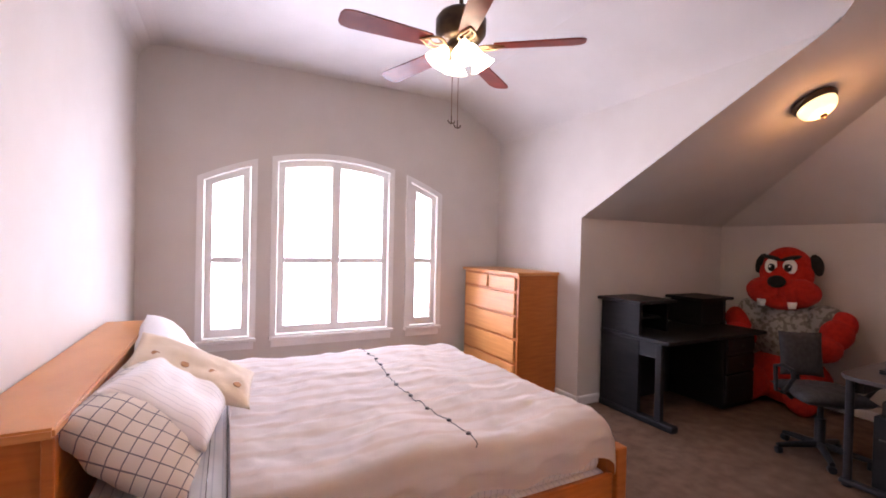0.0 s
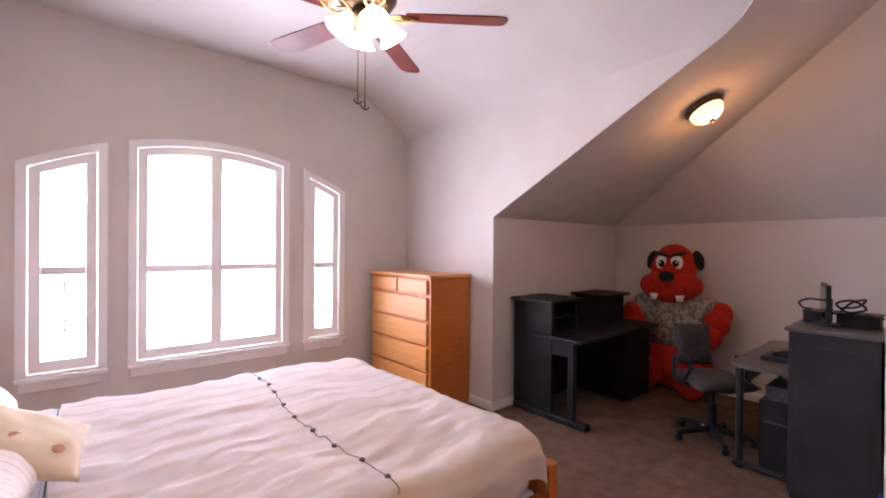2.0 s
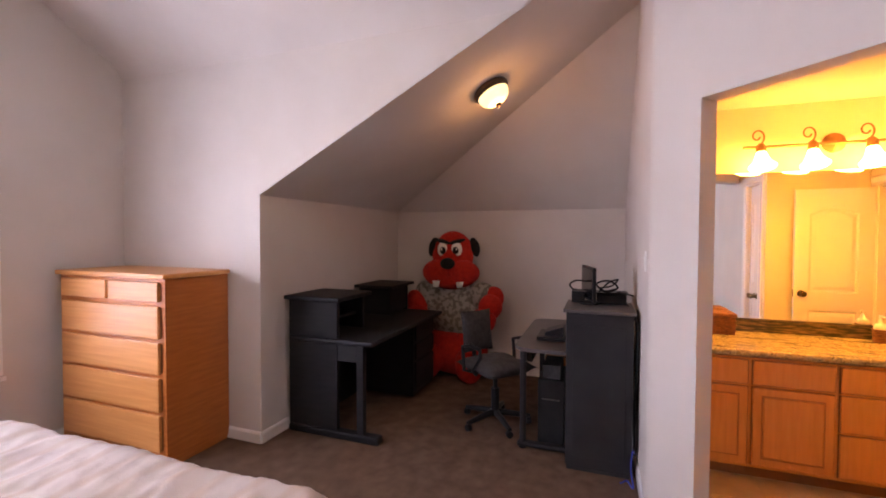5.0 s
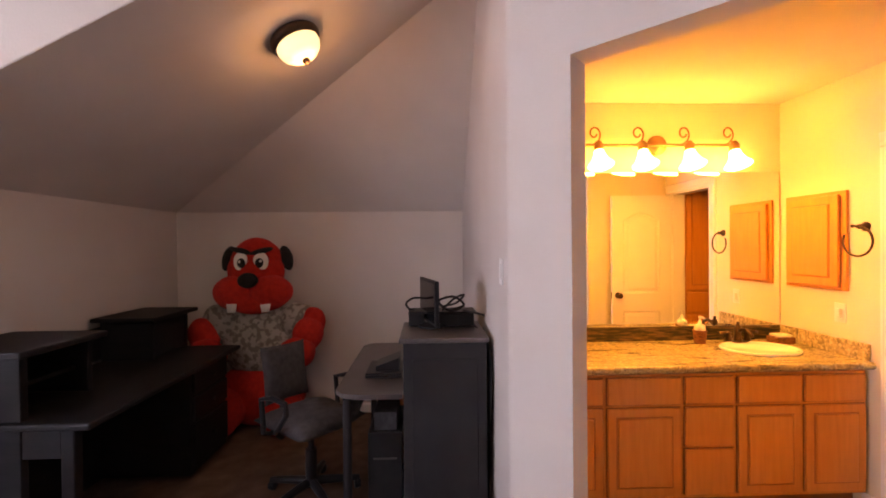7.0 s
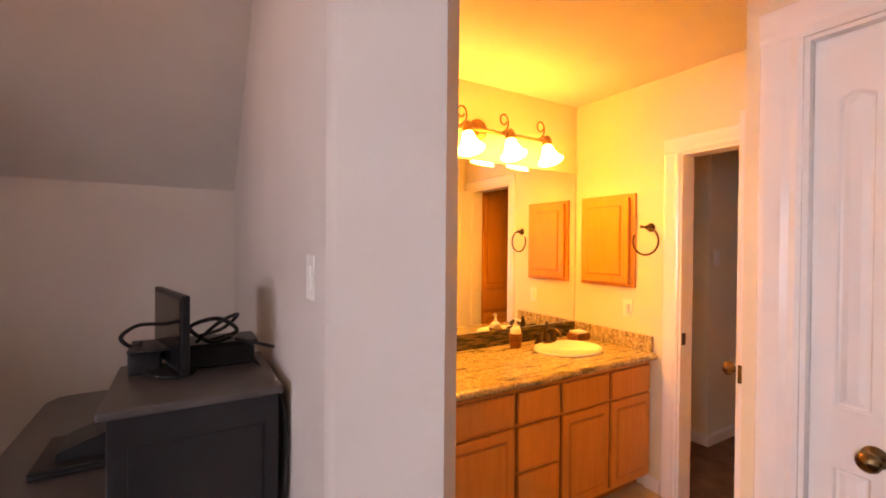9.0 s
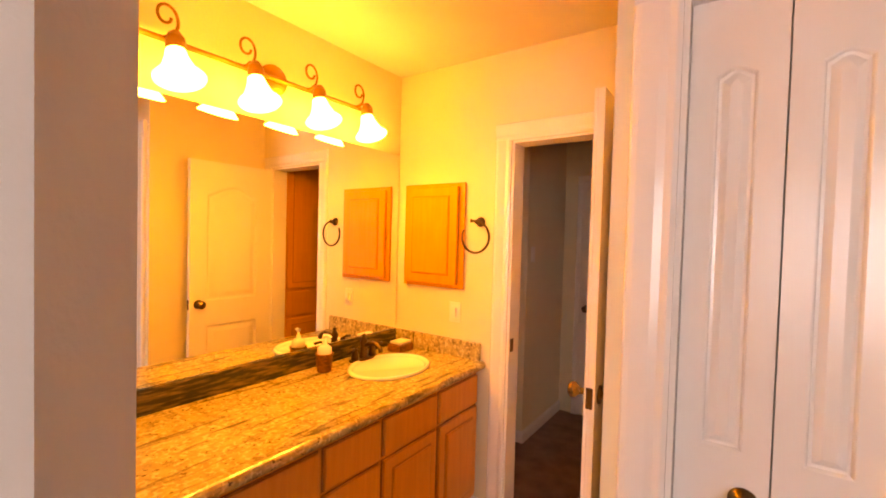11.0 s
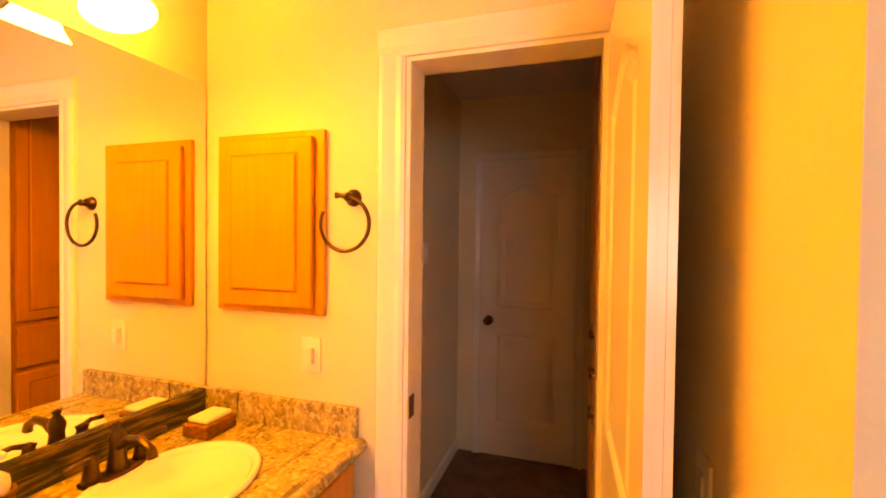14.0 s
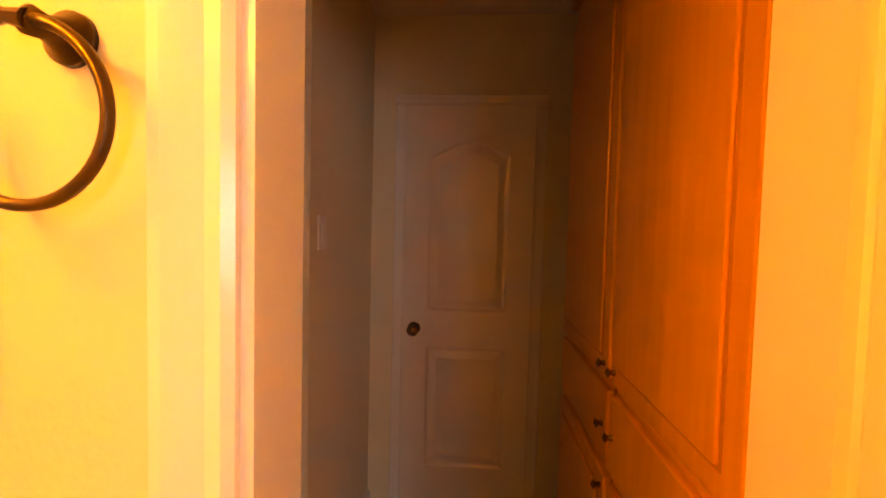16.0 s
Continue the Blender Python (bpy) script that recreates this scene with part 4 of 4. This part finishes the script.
part("carton", boxes(((5.72, 1.45, 0.002), (6.08, 1.78, 0.50)), bevel=0.004), PINE, t)


def office_chair():
    c = thing("office_chair", (5.36, 2.13, 0), "black swivel office chair with grey cloth seat", "chair")
    cx, cy = 5.37, 2.14
    for k in range(5):
        a = math.radians(20 + 72 * k)
        u = Vector((math.cos(a), math.sin(a), 0))
        o = Vector((cx, cy, 0))
        g = part("base_arm", tube(bmesh.new(), [o + Vector((0, 0, 0.10)), o + u * 0.15 + Vector((0, 0, 0.085)), o + u * 0.29 + Vector((0, 0, 0.065))], [0.028, 0.024, 0.018]), PLASTIC, c)
        w = o + u * 0.28
        part("caster", lathe(bmesh.new(), [(0.0, -0.02), (0.026, -0.019), (0.028, 0.0), (0.026, 0.019), (0.0, 0.02)], pose(w.x, w.y, 0.029, 90, 0, math.degrees(a) + 90), 16), PLASTIC, g)
    part("gas_post", tube(bmesh.new(), [(cx, cy, 0.07), (cx, cy, 0.30), (cx, cy, 0.301), (cx, cy, 0.44)], [0.035, 0.035, 0.02, 0.02], 16), PLASTIC, c)
    bm = cushion(0.48, 0.47, 0.12, 6.0, 0.1, 16)
    bmesh.ops.transform(bm, matrix=pose(cx, cy, 0.49), verts=bm.verts)
    part("seat", bm, CHAIRCLOTH, c, "grey cloth seat pad", True)
    bm = cushion(0.32, 0.36, 0.08, 7.0, 0.2, 16)
    bmesh.ops.transform(bm, matrix=pose(cx + 0.26, cy, 0.73, 82, 0, -90), verts=bm.verts)
    part("backrest", bm, CHAIRCLOTH, c, "grey cloth back pad", True)
    part("back_bar", tube(bmesh.new(), [(cx + 0.10, cy + 0.02, 0.42), (cx + 0.27, cy, 0.44), (cx + 0.315, cy, 0.56), (cx + 0.305, cy, 0.76)], 0.02), PLASTIC, c)
    for s in (-1, 1):
        y = cy + 0.27 * s
        part("armrest", tube(bmesh.new(), [(cx + 0.06, cy + 0.2 * s, 0.45), (cx + 0.07, y, 0.47), (cx + 0.09, y, 0.66), (cx - 0.02, y, 0.69), (cx - 0.14, y, 0.68), (cx - 0.15, y, 0.62), (cx - 0.05, y, 0.50), (cx, cy + 0.2 * s, 0.44)], 0.016), PLASTIC, c, "looped black armrest")
    c.rotation_euler = (0, 0, radians(52))
    return c


office_chair()


def plush_toy():
    """A very large stuffed toy, one plain mesh."""
    bm = bmesh.new()
    y = 2.82
    R, K, W, C = 0, 1, 2, 3
    ball(bm, blob(6.38, y, 0.74, 0.27, 0.33, 0.38), C)
    ball(bm, blob(6.36, y, 0.28, 0.30, 0.38, 0.28), R)
    for s in (-1, 1):
        ball(bm, blob(6.32, y + 0.31 * s, 0.90, 0.17, 0.17, 0.15, (30 * s, 0, 0)), C)
        ball(bm, blob(6.20, y + 0.43 * s, 0.80, 0.17, 0.125, 0.15, (-20 * s, 15, 0)), R)
        ball(bm, blob(6.06, y + 0.36 * s, 0.66, 0.17, 0.16, 0.13, (14 * s, 10, 0)), R)
        ball(bm, blob(6.13, y + 0.22 * s, 0.20, 0.30, 0.16, 0.17), R)
        ball(bm, blob(5.96, y + 0.24 * s, 0.17, 0.13, 0.15, 0.17), R)
    ball(bm, blob(6.27, y + 0.46 * -1, 0.90, 0.12, 0.11, 0.12), R)
    ball(bm, blob(6.34, y + 0.02, 1.40, 0.22, 0.22, 0.22), R)
    ball(bm, blob(6.30, y + 0.02, 1.33, 0.20, 0.24, 0.20), R)
    for s in (-1, 1):
        ball(bm, blob(6.20, y + 0.02 + 0.14 * s, 1.16, 0.19, 0.185, 0.15), R)
        ball(bm, blob(6.35, y + 0.02 + 0.245 * s, 1.44, 0.05, 0.055, 0.11, (16 * s, 0, 0)), K)
        ball(bm, blob(6.135, y + 0.02 + 0.082 * s, 1.415, 0.03, 0.062, 0.078), W)
        ball(bm, blob(6.112, y + 0.02 + 0.075 * s, 1.405, 0.018, 0.034, 0.042), K)
        ball(bm, blob(6.105, y + 0.02 + 0.085 * s, 1.418, 0.014, 0.012, 0.014), W)
        ball(bm, blob(6.15, y + 0.02 + 0.08 * s, 1.502, 0.04, 0.10, 0.024, (16 * s, 0, 0)), K)
        prism(bm, [(6.03, y + 0.02 + 0.135 * s - 0.04, 1.07), (6.03, y + 0.02 + 0.135 * s + 0.04, 1.07), (6.03, y + 0.02 + 0.135 * s + 0.03, 1.005), (6.03, y + 0.02 + 0.135 * s - 0.025, 1.005)], (0.04, 0, 0))
        for f in list(bm.faces)[-6:]:
            f.material_index = W
    ball(bm, blob(6.22, y + 0.02, 1.07, 0.19, 0.20, 0.10), R)
    ball(bm, blob(6.04, y + 0.02, 1.265, 0.06, 0.088, 0.062), K)
    for v in bm.verts:
        v.co += 0.008 * Vector((noise.noise(v.co * 9), noise.noise(v.co * 9 + Vector((5, 0, 0))), noise.noise(v.co * 9 + Vector((0, 7, 0)))))
        v.co.x = 6.67 - (6.67 - v.co.x) * 0.66
        v.co.y += 0.045
    ob = linked("plush_toy", bm, [REDFUR, BLACKFUR, WHITEFELT, CAMO], True)
    return tagged(ob, "huge red stuffed dog in a camouflage vest", "stuffed toy")


plush_toy()


def wall_plate(place, out, label, kind):
    """A small plate on a wall; out is the way off the wall, along x or y."""
    o = Vector((*out, 0))
    u = Vector((-o.y, o.x, 0))
    s = thing(kind, place, label, kind.replace("_", " "))
    p = Vector(place)

    def slab(du, dz, a, b):
        q, r = p - u * du - Vector((0, 0, dz)) + o * a, p + u * du + Vector((0, 0, dz)) + o * b
        return boxes((q, r), bevel=0.001)
    part("plate", slab(0.036, 0.058, 0.0005, 0.006), WHITEPL, s)
    if kind == "light_switch":
        part("rocker", slab(0.015, 0.032, 0.0062, 0.011), WHITEPL, s)
    else:
        part("air_freshener", slab(0.014, 0.026, 0.0062, 0.024), WHITEPL, s, "small white plug-in unit")
    return s


wall_plate((4.60, AS, 1.415), (0, 1), "white rocker light switch on the wall", "light_switch")
wall_plate((5.225, BS, 1.105), (0, 1), "white wall outlet with a plug-in unit", "wall_outlet")
wall_plate((HX, -2.10, 1.42), (-1, 0), "white light switch on the hall wall", "light_switch")
wall_plate((4.19, -0.62, 1.10), (1, 0), "white light switch behind the open door", "light_switch")


# ---- bath things ----
VF = 5.065   # cabinet fronts
CT = 0.855   # counter top


def vanity_unit(y0, y1, kind):
    v = thing("vanity_cabinet", (5.3, (y0 + y1) / 2, 0), "golden oak vanity cabinet under the granite top", "cabinet", "vanity cabinets")
    part("body", boxes(((VF + 0.02, y0 + 0.0005, 0.10), (MX - 0.01, y1 - 0.0005, 0.80))), OAK, v)
    part("face_frame", boxes(((VF, y0 + 0.0005, 0.10), (VF + 0.0195, y1 - 0.0005, 0.80))), OAK, v)
    # toe kick takes the gap tone, recess shade put into its colour
    part("toe_kick", boxes(((VF + 0.075, y0 + 0.001, 0.006), (MX - 0.01, y1 - 0.001, 0.099))), OAKGAP, v)
    fronts = [("drawer", 0.635, 0.785)]
    fronts += [("drawer", 0.40, 0.615), ("drawer", 0.125, 0.38)] if kind == "drawers" else [("door", 0.125, 0.615)]
    for name, z0, z1 in fronts:
        a, b = y0 + 0.014, y1 - 0.014
        d = part(name, boxes(((VF - 0.019, a, z0), (VF - 0.001, b, z1)), bevel=0.005), OAK, v)
        part("shadow_gap", boxes(((VF - 0.0025, a - 0.006, z0 - 0.006), (VF - 0.0008, b + 0.006, z1 + 0.002))), OAKGAP, d)
        if name == "door":
            i = 0.052
            # thin darker plate, its rim drawn as shade round the panel
            part("groove_shade", boxes(((VF - 0.0198, a + i - 0.008, z0 + i - 0.008), (VF - 0.0188, b - i + 0.008, z1 - i + 0.008))), OAKSHADE, d)
            part("raised_panel", boxes(((VF - 0.028, a + i, z0 + i), (VF - 0.0185, b - i, z1 - i)), bevel=0.008), OAK, d)
    return v


for y0, y1, kind in ((0.44, 0.96, "door"), (0.0, 0.44, "door"), (-0.305, 0.0, "drawers"), (-0.695, -0.305, "door"), (-1.075, -0.695, "door")):
    vanity_unit(y0, y1, kind)

SX, SYC, RX, RY = 5.355, -0.685, 0.185, 0.235   # basin


def counter():
    c = thing("countertop", (5.35, 0, 0.8), "gold and dark veined granite vanity top with backsplash", "countertop")
    x0, x1, y0, y1 = 5.035, MX - 0.001, BS + 0.001, 0.97
    bm = boxes(((x0, -0.30, CT - 0.042), (x1, y1, CT)))
    n = 64
    rect, oval = [], []
    ya, yb = y0, -0.30
    for k in range(n):
        a = 2 * math.pi * k / n
        dx, dy = math.cos(a), math.sin(a)
        s = min(((x1 - SX) if dx > 0 else (SX - x0)) / max(abs(dx), 1e-6), ((yb - SYC) if dy > 0 else (SYC - ya)) / max(abs(dy), 1e-6))
        rect.append((SX + dx * s, SYC + dy * s))
        oval.append((SX + (RX - 0.02) * dx, SYC + (RY - 0.02) * dy))
    lay = [[bm.verts.new((x, y, z)) for x, y in line] for z in (CT, CT - 0.042) for line in (rect, oval)]
    for k in range(n):
        j = (k + 1) % n
        bm.faces.new((lay[0][k], lay[0][j], lay[1][j], lay[1][k]))
        bm.faces.new((lay[2][k], lay[3][k], lay[3][j], lay[2][j]))
        bm.faces.new((lay[0][k], lay[2][k], lay[2][j], lay[0][j]))
        bm.faces.new((lay[1][k], lay[1][j], lay[3][j], lay[3][k]))
    part("slab", bm, GRANITE, c)
    bm = tube(bmesh.new(), [(x0 + 0.001, y0 + 0.002, CT - 0.021), (x0 + 0.001, y1, CT - 0.021)], 0.0212, 14)
    part("rounded_edge", bm, GRANITE, c)
    part("backsplash", boxes(((x1 - 0.022, y0 + 0.023, CT + 0.0005), (x1, y1, CT + 0.098)), bevel=0.003), GRANITEDARK, c, "dark veined granite backsplash")
    part("side_splash", boxes(((x0 + 0.012, y0, CT + 0.0005), (x1, y0 + 0.022, CT + 0.098)), bevel=0.003), GRANITE, c)
    return c


counter()
t = thing("sink", (SX, SYC, CT), "oval white porcelain drop-in basin in granite", "sink")
m = pose(SX, SYC, CT) @ Matrix.Diagonal((RX, RY, 1, 1))
part("basin", lathe(bmesh.new(), [(1.0, 0.0005), (1.01, 0.008), (0.98, 0.016), (0.93, 0.016), (0.88, 0.006), (0.84, -0.02), (0.74, -0.08), (0.55, -0.125), (0.25, -0.145), (0.0, -0.148)], m, 56), PORCELAIN, t, smooth=True)
part("drain", lathe(bmesh.new(), [(0.0, 0.0), (0.022, 0.0), (0.022, 0.003), (0.0, 0.002)], pose(SX, SYC, CT - 0.1465), 18), BRONZE, t, "dark metal drain")


def faucet():
    f = thing("faucet", (5.545, SYC, CT), "dark bronze two-handled basin faucet", "faucet")
    x, y = 5.545, SYC
    part("base_plate", boxes(((x - 0.028, y - 0.085, CT + 0.0005), (x + 0.028, y + 0.085, CT + 0.018)), bevel=0.008), BRONZE, f)
    part("body", lathe(bmesh.new(), [(0.026, 0), (0.022, 0.02), (0.018, 0.06), (0.022, 0.085), (0.016, 0.10), (0.008, 0.112), (0.012, 0.122), (0.0, 0.13)], pose(x, y, CT + 0.018), 20), BRONZE, f, smooth=True)
    part("spout", tube(bmesh.new(), [(x, y, CT + 0.075), (x - 0.04, y, CT + 0.10), (x - 0.085, y, CT + 0.105), (x - 0.12, y, CT + 0.085), (x - 0.125, y, CT + 0.065)], [0.014, 0.013, 0.012, 0.012, 0.013]), BRONZE, f, smooth=True)
    for s in (-1, 1):
        h = part("handle", lathe(bmesh.new(), [(0.022, 0), (0.018, 0.02), (0.014, 0.045), (0.018, 0.055), (0.0, 0.064)], pose(x, y + 0.065 * s, CT + 0.018), 18), BRONZE, f, smooth=True)
        part("lever", tube(bmesh.new(), [(x, y + 0.065 * s, CT + 0.07), (x - 0.01, y + 0.095 * s, CT + 0.078), (x - 0.012, y + 0.13 * s, CT + 0.074)], [0.009, 0.007, 0.008]), BRONZE, h, smooth=True)


faucet()
t = thing("soap_dispenser", (5.56, -0.42, CT), "white pump bottle in a woven red-brown basket", "soap dispenser")
m = pose(5.56, -0.43, CT + 0.0005)
part("basket", lathe(bmesh.new(), [(0.034, 0), (0.037, 0.02), (0.040, 0.06), (0.041, 0.078), (0.044, 0.08), (0.044, 0.09), (0.038, 0.09), (0.036, 0.07), (0.0, 0.065)], m, 24), WICKER, t, "woven wicker holder")
part("bottle", lathe(bmesh.new(), [(0.0, 0.066), (0.033, 0.066), (0.035, 0.10), (0.033, 0.118), (0.020, 0.13), (0.012, 0.133), (0.012, 0.148), (0.007, 0.15), (0.006, 0.165), (0.0, 0.165)], m, 24), PORCELAIN, t, "white ceramic bottle", True)
part("pump", tube(bmesh.new(), [(5.56, -0.43, CT + 0.165), (5.56, -0.43, CT + 0.176), (5.545, -0.435, CT + 0.178), (5.525, -0.44, CT + 0.172)], [0.008, 0.012, 0.008, 0.006]), PORCELAIN, t)
t = thing("soap_dish", (5.53, -0.97, CT), "woven red-brown soap holder with a cream bar", "soap dish")
part("basket", boxes(((5.475, -1.03, CT + 0.0005), (5.575, -0.905, CT + 0.045)), bevel=0.006), WICKER, t)
part("soap_bar", boxes(((5.485, -1.02, CT + 0.0455), (5.565, -0.915, CT + 0.062)), bevel=0.007), SOAP, t, "cream bar of soap")

t = thing("wicker_box", (5.54, 0.54, CT), "brown woven wicker box with a raised lid on granite", "box")
part("basket", boxes(((5.46, 0.42, CT + 0.0005), (5.63, 0.66, CT + 0.125)), bevel=0.006), WICKER, t)
part("lid", boxes(((5.452, 0.412, CT + 0.127), (5.638, 0.668, CT + 0.155)), bevel=0.007), WICKER, t, "overhanging woven lid")
for _y in (0.47, 0.54, 0.61):
    part("weave_band", boxes(((5.4575, _y - 0.008, CT + 0.004), (5.4605, _y + 0.008, CT + 0.122)), bevel=0.001), WICKER, t)
for _z in (0.03, 0.07, 0.105):
    part("weave_band", boxes(((5.456, 0.417, CT + _z - 0.006), (5.634, 0.663, CT + _z + 0.006)), bevel=0.002), WICKER, t)
t = thing("vanity_mirror", (MX, -0.05, 1.5), "large frameless wall mirror above the vanity", "mirror")
part("mirror_glass", boxes(((MX - 0.007, BS + 0.012, CT + 0.1), (MX - 0.001, 0.96, 2.035))), MIRROR, t)


def vanity_light():
    v = thing("vanity_light", (MX - 0.02, -0.195, 2.21), "bronze bar light with four lit bell shades", "wall light")
    part("wall_plate", lathe(bmesh.new(), [(0.0, 0.0005), (0.07, 0.001), (0.068, 0.012), (0.045, 0.022), (0.02, 0.03), (0.0, 0.03)], pose(MX, -0.195, 2.225, 0, -90, 0), 24), SCROLL, v)
    part("bar", tube(bmesh.new(), [(5.615, 0.36, 2.215), (5.615, -0.75, 2.215)], 0.011), SCROLL, v)
    part("stem", tube(bmesh.new(), [(MX - 0.02, -0.195, 2.225), (5.615, -0.195, 2.215)], 0.012), SCROLL, v)
    for y in (-0.66, -0.35, -0.03, 0.27):
        pts = []
        for k in range(26):
            a = -1.2 + k * 0.29
            r = 0.056 - 0.0017 * k
            pts.append((5.60 - 0.025 * (k / 25), y + 0.03 - r * math.cos(a) * 0.9 - 0.02, 2.285 + r * math.sin(a) * 1.1))
        pts = [(5.615, y + 0.02, 2.215)] + pts
        part("scroll", tube(bmesh.new(), pts, 0.0055, 8), SCROLL, v, "curled bronze scroll")
        part("socket", lathe(bmesh.new(), [(0.0, 0.075), (0.012, 0.07), (0.028, 0.05), (0.032, 0.03), (0.03, 0.0), (0.0, 0.0)], pose(5.535, y, 2.155), 20), SCROLL, v)
        part("socket_arm", tube(bmesh.new(), [(5.615, y, 2.215), (5.575, y, 2.228), (5.535, y, 2.215)], 0.008), SCROLL, v)
        prof = [(0.032, 0.0), (0.036, -0.02), (0.046, -0.05), (0.06, -0.08), (0.083, -0.105), (0.081, -0.107), (0.057, -0.082), (0.043, -0.05), (0.033, -0.02), (0.029, -0.003)]
        part("bell_shade", lathe(bmesh.new(), prof, pose(5.535, y, 2.155, 0, 20, 0), 28), SHADEHOT, v, "glowing frosted bell shade", True)


vanity_light()

t = thing("medicine_cabinet", (5.39, BS, 1.24), "golden oak medicine cabinet with a raised panel door", "cabinet")
part("frame", boxes(((5.17, BS + 0.0005, 1.24), (5.60, BS + 0.018, 1.845)), bevel=0.003), OAK, t)
d = part("door", boxes(((5.205, BS + 0.019, 1.262), (5.575, BS + 0.040, 1.822)), bevel=0.005), OAK, t)
part("groove_shade", boxes(((5.255, BS + 0.0402, 1.312), (5.525, BS + 0.0412, 1.772))), OAKSHADE, d)
part("raised_panel", boxes(((5.262, BS + 0.0395, 1.319), (5.518, BS + 0.047, 1.765)), bevel=0.004), OAK, d)

t = thing("towel_ring", (5.072, BS, 1.625), "dark bronze open towel ring on the wall", "towel ring")
part("rosette", lathe(bmesh.new(), [(0.0, 0.0005), (0.028, 0.001), (0.027, 0.008), (0.018, 0.014), (0.012, 0.03), (0.014, 0.045), (0.0, 0.05)], pose(5.072, BS, 1.622, -90), 24), BRONZE, t, smooth=True)
part("crossbar", tube(bmesh.new(), [(5.072, BS + 0.045, 1.622), (5.095, BS + 0.045, 1.626), (5.110, BS + 0.045, 1.627)], [0.010, 0.007, 0.011]), BRONZE, t)
pts = []
for k in range(41):
    a = math.radians(80 - k * 7.2)
    pts.append((5.080 - 0.085 * math.cos(a), BS + 0.045, 1.538 + 0.085 * math.sin(a)))
part("ring", tube(bmesh.new(), pts, 0.0062, 10), BRONZE, t, smooth=True)


def linen_cabinet():
    c = thing("linen_cabinet", (4.1, -1.9, 0), "tall golden oak linen cabinet in the hall", "cabinet")
    x, y0, y1 = 4.29, -2.42, -1.225
    part("body", boxes(((3.71, y0, 0.01), (x - 0.02, y1, 2.30))), OAK, c)
    part("face_frame", boxes(((x - 0.0195, y0, 0.01), (x, y1, 2.30)), bevel=0.002), OAK, c)
    ym = (-1.80)
    for a, b, arm in ((ym + 0.012, y1 - 0.02, -1), (y0 + 0.03, ym - 0.012, 1)):
        for z0, z1 in ((1.06, 2.22), (0.83, 1.03), (0.09, 0.80)):
            d = part("drawer" if z1 < 1.05 and z0 > 0.5 else "door", boxes(((x + 0.001, a, z0), (x + 0.02, b, z1)), bevel=0.005), OAK, c)
            i = 0.055
            if z1 - z0 > 0.3:
                part("groove_shade", boxes(((x + 0.0195, a + i - 0.008, z0 + i - 0.008), (x + 0.0206, b - i + 0.008, z1 - i + 0.008))), OAKSHADE, d)
                part("raised_panel", boxes(((x + 0.019, a + i, z0 + i), (x + 0.027, b - i, z1 - i)), bevel=0.004), OAK, d)
            ky = a + 0.03 if arm < 0 else b - 0.03
            kz = z0 + 0.035 if z0 > 1.0 else (z0 + z1) / 2 if z1 > 0.9 else z1 - 0.04
            part("knob", lathe(bmesh.new(), [(0.008, 0), (0.006, 0.01), (0.013, 0.018), (0.0, 0.025)], pose(x + 0.02, ky, kz, 0, 90, 0), 14), BRASS, d, "small brass knob")
    # dark strip painting the shade between the doors
    part("centre_gap_shade", boxes(((x + 0.0005, ym - 0.006, 0.09), (x + 0.002, ym + 0.006, 2.22))), OAKGAP, c)
    part("crown", boxes(((x - 0.03, y0, 2.301), (x + 0.03, y1, 2.34)), bevel=0.008), OAK, c)


linen_cabinet()


# ---- bath floor tiles, last ----
bath_floor = bpy.data.objects["floor_bath"]
_bm = boxes(((-0.1525, -0.1525, 0.0), (0.1525, 0.1525, 0.004)), bevel=0.0015)
_tile = linked("tile", _bm, TILE)
_first = True
for _i in range(5):
    for _j in range(6):
        _x, _y = 4.36 + 0.31 * _i, -1.0 + 0.31 * _j
        if _x + 0.16 > 5.63 or (_x - 0.16) - 4.33 < (_y + 0.16) - 0.80 - 0.0 and _x < 4.5:
            continue
        ob = _tile if _first else new("tile", _tile.data)
        _first = False
        ob.location = (_x, _y, 0.0052)
        ob.parent = bath_floor
